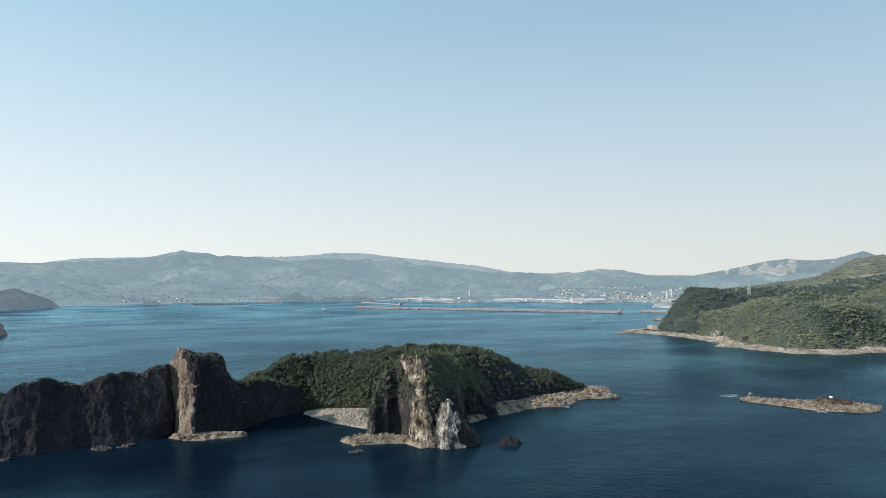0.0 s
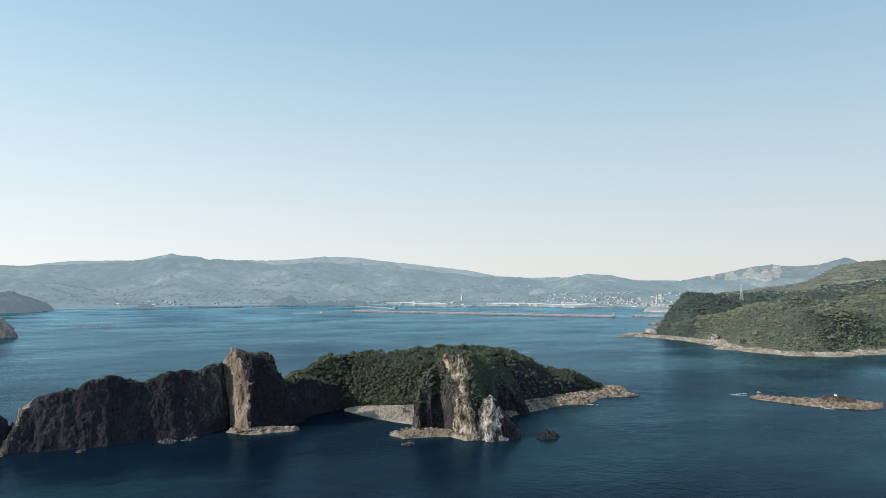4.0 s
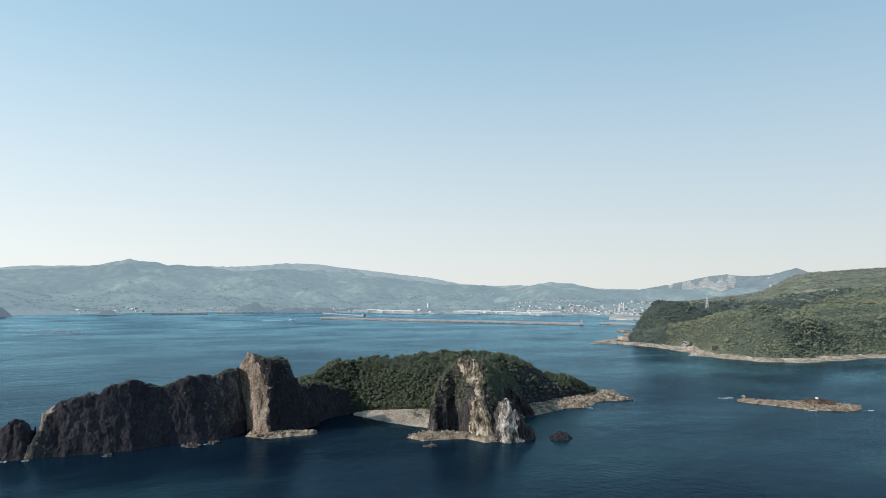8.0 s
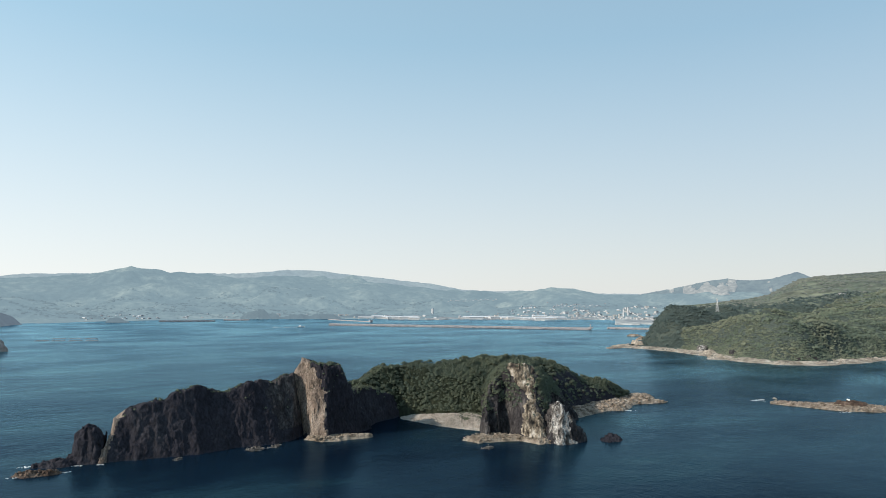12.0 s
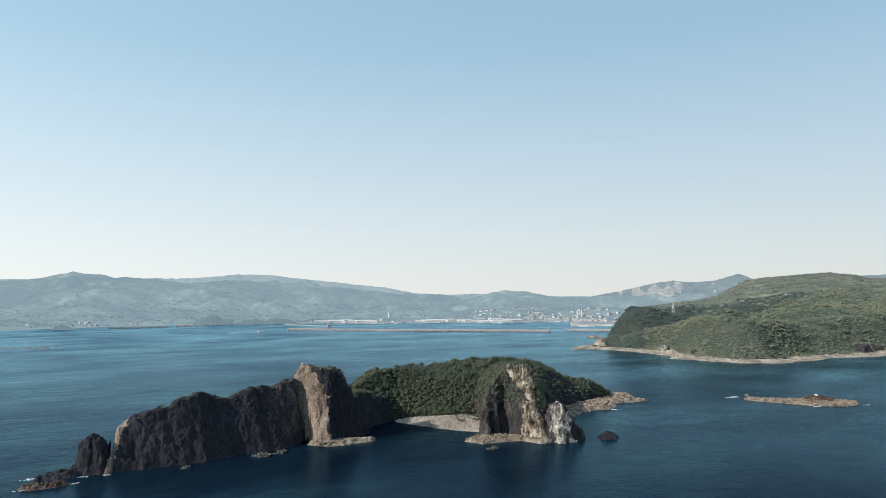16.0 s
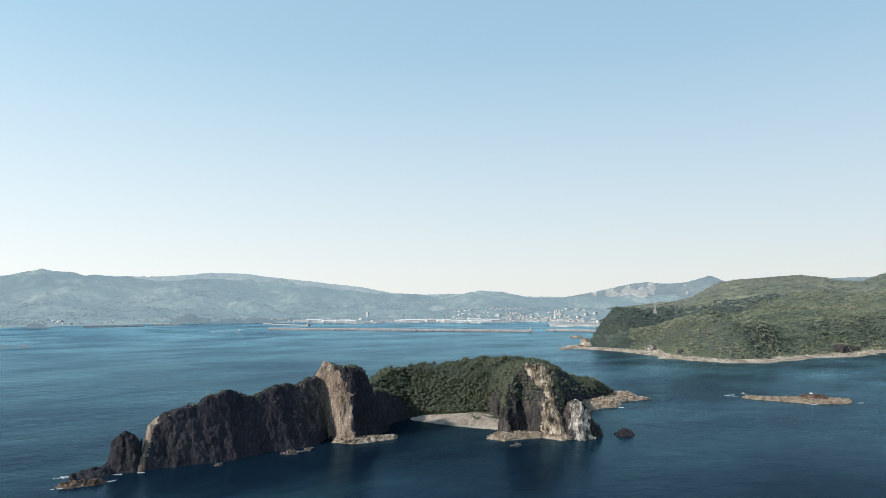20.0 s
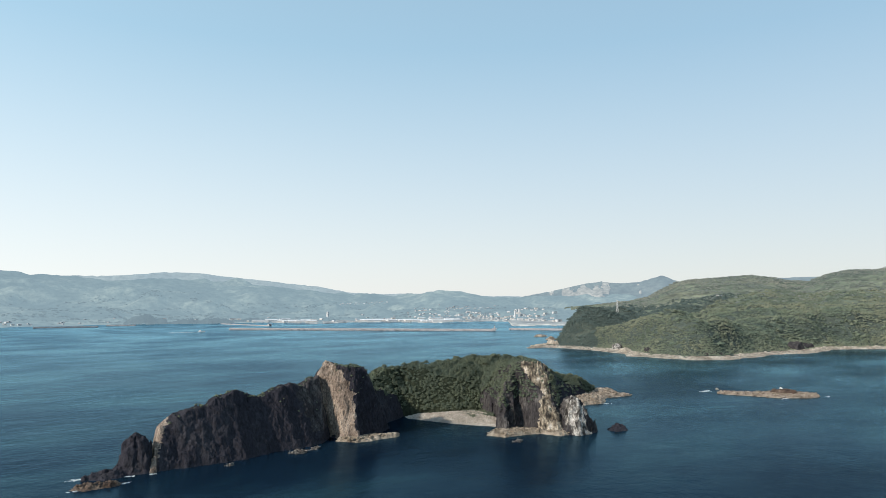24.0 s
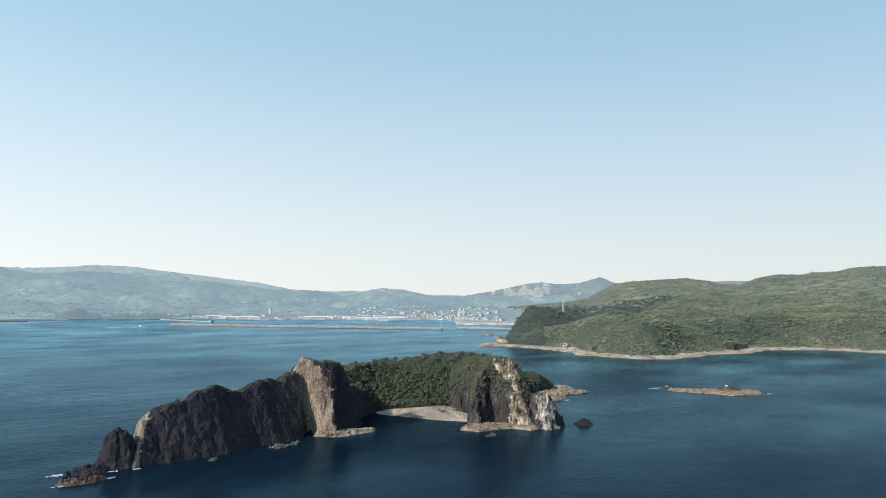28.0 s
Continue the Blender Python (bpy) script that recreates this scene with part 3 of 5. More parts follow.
# white rock left and front; darker right flank paints the shaded side
rock_body("white_pinnacle", stack_height, (74, 106, 322, 358, 24), 0.42, ROCK_PURPLE, island, "white bleached pinnacle at the waterline", rough=1.4, grain=2.6,
          second=(ROCK_WHITE, lambda x, y, z: (x > 79.5) & (x + 0.12 * z < 90.5 + 1.2 * fbm(y / 2, z / 4, 2.0, 2)) & (y < 341)))


def beach_height(X, Y):
    f = inside(X, Y, [(12, 413), (20, 400), (29, 387), (40, 379), (54, 368), (62, 372), (80, 410), (60, 430), (14, 428)])
    return np.minimum(0.16 * f + 0.05, 3.2)


rock_body("shingle_beach", beach_height, (4, 88, 360, 436, 6), 0.7, SHINGLE, island, "pale grey shingle beach in the cove", rough=0.25, grain=2.0)


def low_rocks(poly, top, slope=0.9):
    def h(X, Y):
        f = inside(X, Y, poly)
        return np.minimum(slope * f + 0.1, top) + np.minimum(0, f) * 0.5
    return h


rock_body("rock_shelf", low_rocks([(34, 347), (41, 337), (55, 341), (66, 340), (72, 331), (80, 331), (76, 345), (56, 358), (44, 356)], 1.7), (28, 86, 326, 364, 6), 0.6, ROCK_SHELF, island, "tan wave-cut rock shelf", rough=0.8, grain=3)
rock_body("tower_ledge", low_rocks([(-46, 361), (-38, 353), (-27, 356), (-11, 361), (-9, 364), (-24, 366), (-40, 368)], 1.6), (-54, -4, 348, 372, 6), 0.6, ROCK_SHELF, island, "broken tan ledge at the foot of the tower", rough=0.9, grain=3)
rock_body("rock_spit", low_rocks([(98, 380), (112, 394), (130, 408), (152, 424), (163, 424), (184, 448), (212, 453), (205, 462), (216, 486), (200, 492), (176, 472), (140, 456), (104, 422)], 2.0, 0.5), (90, 224, 372, 500, 7), 0.9, ROCK_REEF, island, "low tan rock spit running out into the sea", rough=0.9, grain=4)


SEA_ROCKS = []


def sea_rock(name, poly, top, label, material=ROCK_SHELF, step=0.38, rough=0.95, cat="rock", slope=0.9):
    xs, ys = [p[0] for p in poly], [p[1] for p in poly]
    ob = rock_body(name, low_rocks(poly, top, slope), (min(xs) - 4, max(xs) + 4, min(ys) - 4, max(ys) + 4, top + 4), step, material, None, "", rough * 1.25, 1.7, 1.3)
    SEA_ROCKS.append((ob, poly, top, slope, material))
    return tagged(ob, label, cat)


sea_rock("sea_rock", [(106, 335), (109, 330), (116, 331), (119, 336), (115, 341), (108, 340)], 4.6, "small dark rounded rock standing alone in the sea", ROCK_DARK, rough=0.75)
sea_rock("sea_rock", [(-74, 339), (-70, 336), (-65, 337), (-64, 341), (-70, 342)], 1.0, "low pale broken rocks below the dark cliff", ROCK_GREY, rough=1.2)
sea_rock("sea_rock", [(-64, 343), (-57, 345), (-57, 348), (-62, 346)], 0.8, "low pale broken rocks below the dark cliff", ROCK_GREY, rough=1.2)
sea_rock("sea_rock", [(-105, 325), (-102, 323.5), (-99.5, 325), (-102, 327)], 0.6, "tiny dark rock awash below the cliff", ROCK_GREY, rough=1.1)
sea_rock("sea_rock", [(40, 325), (44, 323), (48, 326), (44, 328)], 0.8, "tiny dark rock awash off the shelf", ROCK_GREY, rough=1.1)
sea_rock("sea_rock", [(-164, 304), (-158, 301), (-146, 306), (-144, 310), (-152, 309), (-160, 308)], 1.7, "low brown wave-washed rock off the cape", ROCK_WET)
reef = sea_rock("reef", [(283, 438), (285, 430), (296, 418), (308, 400), (330, 391), (345, 396), (357, 408), (350, 420), (332, 428), (310, 436), (292, 447)], 0.8, "long flat tan rock reef just above the water", ROCK_REEF, step=0.6, rough=0.85, cat="reef")
sea_rock("reef_knoll", [(322, 420), (329, 414), (340, 410), (344, 416), (336, 423), (326, 426)], 3.4, "brown rock knoll on the reef", ROCK_WET, step=0.5, rough=0.8, slope=1.8)
sea_rock("white_rock", [(330.5, 421), (332, 419.5), (335.5, 420), (336, 422.5), (333, 424)], 4.6, "small white-stained rock on top of the reef knoll", GUANO, step=0.35, rough=0.3, slope=4.0)
sea_rock("sea_rock", [(301, 459), (303, 457), (306, 458.5), (304, 461)], 1.2, "small dark rock awash behind the reef", ROCK_SHELF, step=0.4, rough=0.3)

# ---- the mainland ----
CX, CY = -50.0, 0.0
COAST = [(398, 972), (431, 986), (461, 935), (474, 870), (472, 815), (452, 780), (468, 765), (476, 730), (491, 703), (535, 691), (595, 708), (666, 738), (711, 735),
         (750, 744), (840, 782), (937, 764), (974, 728), (985, 660), (1050, 560), (1300, 300), (3500, 300), (4200, 2500), (2400, 3900), (1900, 3600),
         (1600, 2900), (1350, 2300), (1120, 1800), (800, 1520), (640, 1270), (545, 1120), (490, 1060), (440, 1035)]
WOODED = [(478, 1032), (474, 960), (488, 870), (489, 815), (470, 786), (484, 762), (493, 734), (505, 718), (540, 706), (592, 724), (664, 754), (711, 751), (748, 760), (838, 798), (942, 780),
          (990, 738), (1003, 668), (1064, 572), (1310, 320), (3480, 320), (4180, 2500), (2400, 3880), (1900, 3580), (1600, 2880), (1360, 2300), (1130, 1800), (812, 1515), (652, 1265), (556, 1118), (500, 1062)]
SKY_R = [(24, -1.5), (29, -0.7), (31, -0.4), (33, -0.1), (35, 0.1), (36.6, 0.5), (37.8, 1.2), (38.7, 1.68), (39.8, 1.9), (41, 1.95), (42.9, 2.12), (44.3, 2.2), (45.9, 2.03), (46.7, 1.78), (48.4, 1.68),
         (49.1, 2.0), (50, 2.3), (51.2, 2.52), (52.8, 2.47), (53.5, 2.68), (55, 2.7), (56.1, 2.98), (57.2, 3.1), (62, 2.9), (75, 2.4), (90, 1.6)]


def land_height(X, Y):
    f = inside(X, Y, COAST)
    R = np.hypot(X - CX, Y - CY)
    az = np.degrees(np.arctan2(X - CX, Y - CY))
    el = np.interp(az, [a for a, _ in SKY_R], [e for _, e in SKY_R])
    top = 70 + 2350 * np.tan(np.radians(el))
    shore = np.clip(f / 14, 0, 1) * 2.0
    g = inside(X, Y, WOODED) + 5 * fbm(X / 30, Y / 30, 6.0, 2)
    wide = np.interp(Y, [700, 800, 900, 980], [70, 75, 66, 42]) * (1 + 0.35 * fbm(X / 60, Y / 60, 3.3, 2))
    rise = np.clip((g + 2) / wide, 0, 1)
    rise = rise * rise * (3 - 2 * rise)
    plateau = 41 + 10 * fbm(X / 150, Y / 150, 5.0, 4) + 15 * np.exp(-(((X - 540) / 90) ** 2 + ((Y - 1045) / 70) ** 2)) - 19 * np.exp(-((Y - 960 - 0.5 * (X - 560)) / 42) ** 2) + 7 * np.exp(-((Y - 905 - 0.5 * (X - 560)) / 40) ** 2)
    plateau = plateau + 7 * fbm(X / 60, Y / 60, 2.0, 3) - 15 * np.abs(fbm((X + 0.4 * Y) / 95, (Y - 0.4 * X) / 150, 4.4, 3)) + 5
    t = np.clip((R - 1250) / 1100, 0, 1)
    far = plateau * (1 - t) + top * t + 14 * t * (1 - t) * 4 * fbm(X / 240, Y / 240, 1.5, 3)
    h = shore + rise * far
    return np.where(f < 0, f * 0.4, h)


def polar_land(name, a0, a1, na, radii, height, material, label):
    A = np.radians(np.linspace(a0, a1, na))
    R = np.asarray(radii, float)
    AA, RR = np.meshgrid(A, R, indexing="ij")
    X, Y = CX + RR * np.sin(AA), CY + RR * np.cos(AA)
    Z = height(X, Y)
    v = np.stack([X, Y, Z], -1).reshape(-1, 3)
    m = len(R)
    i, j = np.meshgrid(np.arange(na - 1), np.arange(m - 1), indexing="ij")
    k = (i * m + j).ravel()
    quads = np.stack([k, k + 1, k + m + 1, k + m], 1)
    zz = v[:, 2][quads].max(1)
    quads = quads[zz > -3]
    ob = put_mesh(name, mesh_from(name, v, quads, True), material)
    return tagged(ob, label, "hills", kind="structure")


radii = 700 + np.cumsum(np.concatenate([[0], np.geomspace(4, 26, 230)]))
near = int(np.argmax(radii > 1500))
polar_land("ground", 16, 92, 420, radii[:near + 1], land_height, UNDERWOOD, "wooded headland rising from a pale rocky shore")
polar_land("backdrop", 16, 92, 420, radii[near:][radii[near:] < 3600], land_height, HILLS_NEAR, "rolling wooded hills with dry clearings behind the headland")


def grid_land(name, box, step, height, keep, material, label, cat):
    x0, x1, y0, y1 = box
    X, Y = np.meshgrid(np.arange(x0, x1, step), np.arange(y0, y1, step), indexing="ij")
    Z, K = height(X, Y), keep(X, Y)
    m = X.shape[1]
    i, j = np.meshgrid(np.arange(X.shape[0] - 1), np.arange(m - 1), indexing="ij")
    ok = K[:-1, :-1] & K[1:, :-1] & K[1:, 1:] & K[:-1, 1:]
    k = (i * m + j)[ok]
    quads = np.stack([k, k + m, k + m + 1, k + 1], 1)
    used, inv = np.unique(quads, return_inverse=True)
    v = np.stack([X, Y, Z], -1).reshape(-1, 3)[used]
    ob = put_mesh(name, mesh_from(name, v, inv.reshape(-1, 4)), material)
    return tagged(ob, label, cat, kind="structure")


def shore_z(X, Y):
    f = inside(X, Y, COAST) + 4 * fbm(X / 25, Y / 25, 9.0, 3)
    return np.clip(0.16 * f, -1, 2.4) + 0.9 * np.clip(f / 6, 0, 1) * fbm(X / 6, Y / 6, 2.2, 3) + 0.6


def shore_keep(X, Y):
    f = inside(X, Y, COAST)
    return (f > -8) & (f < 24)


grid_land("shore_rocks", (385, 1060, 555, 1045), 2.0, shore_z, shore_keep, SHORE, "pale rocky shore platform along the headland", "shore")

# ---- far country ----
SKY_A = [(-60, 1.2), (-28, 1.05), (-21, 1.3), (-17.5, 1.6), (-15.6, 1.85), (-14.1, 2.2), (-12.4, 1.92), (-10.2, 1.88), (-8.1, 1.68), (-6, 1.6), (-3, 1.75), (0.5, 1.7), (3, 1.5), (6, 1.2),
         (9, 0.9), (12, 0.55), (16, 0.5), (19, 0.6), (23, 0.45), (27, 0.35), (34, 0.3), (60, 0.3)]
SKY_B = [(-60, 1.3), (-27.8, 1.3), (-24.3, 1.2), (-21.3, 1.63), (-18, 1.72), (-9.9, 1.9), (-6.5, 1.95), (-4.4, 2.08), (-2.2, 2.34), (0.5, 2.26), (2.5, 2.02), (6.3, 1.64),
         (9.8, 1.27), (12, 0.84), (14.4, 0.68), (17.9, 0.74), (22, 0.55), (27, 0.5), (29.1, 0.87), (31.3, 1.37), (32.3, 1.6), (33.5, 1.74), (35, 1.58), (36.6, 1.7), (38.4, 2.22),
         (39.8, 1.62), (41.5, 1.75), (46, 1.9), (60, 2.2), (80, 2.0)]
FAR_SHORE = [(-60, 1900), (-28, 2000), (-20, 2150), (-14, 2300), (-10, 2380), (-5, 2440), (0, 2440), (5, 2480), (9, 2360), (13, 2480), (19, 2420), (24, 2620), (29, 2400), (34, 2300), (60, 2300)]


def polar(X, Y):
    return np.degrees(np.arctan2(X - CX, Y - CY)), np.hypot(X - CX, Y - CY)


def table(a, rows):
    return np.interp(a, [r[0] for r in rows], [r[1] for r in rows])


def coast_hills_z(X, Y):
    a, R = polar(X, Y)
    s = table(a, FAR_SHORE)
    d = R - s - 30 * fbm(a / 1.3, 0.3, 0.0, 3)
    top = 74 + 4250 * np.tan(np.radians(table(a, SKY_A)))
    flat = np.clip(d / 40, -1, 1) * 3 + np.clip((d - 60) / 300, 0, 1) * 8
    t = np.clip((R - 2750) / 1450, 0, 1)
    hills = t ** 1.15 * (top - 10) + (70 * fbm(X / 420, Y / 420, 4.0, 5, 0.5) - 70 * np.abs(fbm(X / 520, Y / 520, 8.0, 3, 0.5)) + 20) * t * (1 - t) * 1.6
    knolls = 34 * np.clip(fbm(X / 210, Y / 210, 7.0, 3) - 0.05, 0, 1) * np.clip((d - 100) / 200, 0, 1)
    z = flat + hills + knolls + 5.5 * np.clip(d / 300, 0, 1) * fbm(X / 40, Y / 40, 1.0, 2)
    return np.where(R > 4250, z - (R - 4250) * 0.4, z)


def far_hills_z(X, Y):
    a, R = polar(X, Y)
    top = 74 + 4680 * np.tan(np.radians(table(a, SKY_B)))
    t = np.clip((R - 4150) / 520, 0, 1)
    return top * t + 30 * t * (1 - t) * fbm(X / 200, Y / 200, 3.0, 4) + 3 * fbm(a * 4, 0.5, 0.0, 3) * t


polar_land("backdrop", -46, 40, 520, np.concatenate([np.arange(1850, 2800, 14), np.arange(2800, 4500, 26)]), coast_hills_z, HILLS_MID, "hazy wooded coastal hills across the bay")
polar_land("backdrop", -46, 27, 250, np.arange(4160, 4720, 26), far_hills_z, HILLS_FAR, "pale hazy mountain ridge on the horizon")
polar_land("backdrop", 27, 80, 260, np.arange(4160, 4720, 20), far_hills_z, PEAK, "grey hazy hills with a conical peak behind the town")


def quarry_z(X, Y):
    a, R = polar(X, Y)
    m = 0.7 * fbm(a * 1.5, R / 110, 5.0, 4) + 0.28 - np.abs(a - 32.6) * 0.22
    return np.where((m > 0.1) & (R < 4655), far_hills_z(X, Y) + 6, -20)


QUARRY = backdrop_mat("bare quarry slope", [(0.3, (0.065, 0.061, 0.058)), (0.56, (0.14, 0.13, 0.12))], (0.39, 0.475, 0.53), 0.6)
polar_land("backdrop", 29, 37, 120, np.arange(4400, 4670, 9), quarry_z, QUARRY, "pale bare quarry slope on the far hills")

# ---- trees and woods ----
def ico(sub):
    bm = bmesh.new()
    bmesh.ops.create_icosphere(bm, subdivisions=sub, radius=1.0)
    v = np.array([p.co for p in bm.verts])
    f = np.array([[q.index for q in p.verts] for p in bm.faces])
    bm.free()
    return v, f


def leaf_shell(r, k, seed, lump, lo, hi, low=-0.25, flat=1.0):
    """Leafy scraps set every way about a lumpy shell about 1 m in radius."""
    d = r.normal(size=(k, 3))
    d[:, 2] = np.abs(d[:, 2]) + low
    d /= np.linalg.norm(d, axis=1)[:, None]
    out = 1 + lump * fbm(d[:, 0] * 1.7 + seed * 3.1, d[:, 1] * 1.7, d[:, 2] * 1.7, 3, 0.6)
    c = d * out[:, None] * np.array([1, 1, 0.85])
    size = r.uniform(lo, hi, k)
    v = (c[:, None, :] + r.normal(size=(k, 4, 3)) * np.array([1, 1, flat]) * size[:, None, None] * 0.7 + d[:, None, :] * 0.06).reshape(-1, 3)
    q = 4 * np.arange(k)[:, None]
    return v, np.concatenate([q + np.array([[0, 1, 2]]), q + np.array([[0, 2, 3]])])


def crown_template(seed, sub, tufts, lump=0.28, core=0.86):
    """A lumpy crown about 1 m in radius, open below, its surface broken by leafy tufts."""
    r = np.random.default_rng(seed)
    v, f = ico(sub)
    n = v.copy()
    k = core * (1 + lump * fbm(v[:, 0] * 1.7 + seed * 3.1, v[:, 1] * 1.7, v[:, 2] * 1.7, 3, 0.6))
    v = v * k[:, None] * np.array([1, 1, 0.85])
    f = f[(n[f].mean(1)[:, 2] > -0.45)]
    tv, tf = leaf_shell(r, tufts, seed, lump, 0.16, 0.40)
    return np.concatenate([v, tv]), np.concatenate([f, tf + len(v)])


def woods(name, spots, templates, material, label):
    """spots: rows x, y, z, radius, height factor. One mesh of many crowns."""
    spots = np.asarray(spots)
    vs, fs, base = [], [], 0
    pick = rng.integers(0, len(templates), len(spots))
    ang = rng.uniform(0, 2 * np.pi, len(spots))
    for ti, (tv, tf) in enumerate(templates):
        s, a = spots[pick == ti], ang[pick == ti]
        if not len(s):
            continue
        c, sn = np.cos(a)[:, None], np.sin(a)[:, None]
        x = (tv[:, 0] * c - tv[:, 1] * sn) * s[:, 3:4] + s[:, 0:1]
        y = (tv[:, 0] * sn + tv[:, 1] * c) * s[:, 3:4] + s[:, 1:2]
        z = tv[:, 2] * (s[:, 3] * s[:, 4])[:, None] + s[:, 2:3]
        vs.append(np.stack([x, y, z], -1).reshape(-1, 3))
        fs.append((tf[None] + (np.arange(len(s)) * len(tv))[:, None, None]).reshape(-1, 3) + base)
        base += len(s) * len(tv)
    ob = put_mesh(name, mesh_from(name, np.concatenate(vs), np.concatenate(fs)), material)
    return tagged(ob, label, "woods", kind="stuff")


CROWNS = [crown_template(s, 1, 30, 0.45, 0.78) for s in range(8)]


def clump_template(seed, k):
    """An uneven far crown: a few lumpy heads side by side with ragged leaf scraps."""
    r = np.random.default_rng(seed)
    vs, fs, base = [], [], 0
    head, hf = ico(1)
    hf = hf[head[hf].mean(1)[:, 2] > 0.0]
    for i in range(k):
        kk = 0.92 * (1 + 0.6 * fbm(head[:, 0] * 1.8 + seed * 5.3 + i, head[:, 1] * 1.8, head[:, 2] * 1.8, 2, 0.6))
        v = head * kk[:, None] * np.array([1, 1, 0.75])
        tv, tf = leaf_shell(r, 5, seed * 7 + i, 0.5, 0.25, 0.5, 0.0, 0.7)
        s, a = r.uniform(0.42, 0.85), 2 * np.pi * (i + r.uniform(0, 0.7)) / k
        v = np.concatenate([v, tv]) * s + np.array([np.cos(a) * 0.55, np.sin(a) * 0.55, r.uniform(-0.3, 0.3)])
        vs.append(v)
        fs.append(np.concatenate([hf, tf + len(head)]) + base)
        base += len(v)
    return np.concatenate(vs), np.concatenate(fs)


CROWNS_FAR = [clump_template(s + 20, 2) for s in range(10)]


def scatter(n, box, seed):
    r = np.random.default_rng(seed)
    return r.uniform(box[0], box[1], n), r.uniform(box[2], box[3], n), r


def island_woods():
    x, y, r = scatter(40000, (-44, 200, 386, 505), 5)
    h = hill_height(x, y)
    b = buttress_height(x, y)
    z = np.maximum(h, b)
    keep = (h > 3.5) | ((b > 18) & (y > 356))
    q, _ = along(x, y, HILL)
    lot = r.uniform(size=len(x))
    # few crowns on the far flank, where shade is painted
    keep &= (z > 3.0) & ((q < 8) | (lot < 0.22)) & ((x < 98) | (q > -9 + 3 * fbm(x / 8, y / 8, 1.0, 2)) | (lot < 0.16))
    x, y, z, h = x[keep], y[keep], z[keep], h[keep]
    rad = r.uniform(0.5, 1.0, len(x)) * r.uniform(0.9, 1.5, len(x))
    rows = np.stack([x, y, np.minimum(z, 40) + rad * 0.3 + 0.5 * fbm(x / 3, y / 3, 0.0, 2), rad, r.uniform(0.8, 1.25, len(x))], 1)
    woods("island_woods", rows, CROWNS, LEAF, "dense dark evergreen scrub covering the island hill")


island_woods()


def drape(ob, chance, where, lo, hi, seed):
    """Crowns rooted on a rock's own surface, where the rule lets plants hold."""
    me = ob.data
    k = len(me.polygons)
    c, nr = np.empty(k * 3, np.float32), np.empty(k * 3, np.float32)
    me.polygons.foreach_get("center", c)
    me.polygons.foreach_get("normal", nr)
    c, nr = c.reshape(-1, 3), nr.reshape(-1, 3)
    r = np.random.default_rng(seed)
    ok = where(c[:, 0], c[:, 1], c[:, 2], nr[:, 2]) & (r.uniform(size=k) < chance)
    c, nr = c[ok], nr[ok]
    rad = r.uniform(lo, hi, len(c))
    p = c + nr * (rad * 0.15)[:, None]
    return [tuple(q) for q in np.column_stack([p, rad, r.uniform(0.75, 1.0, len(c))])]


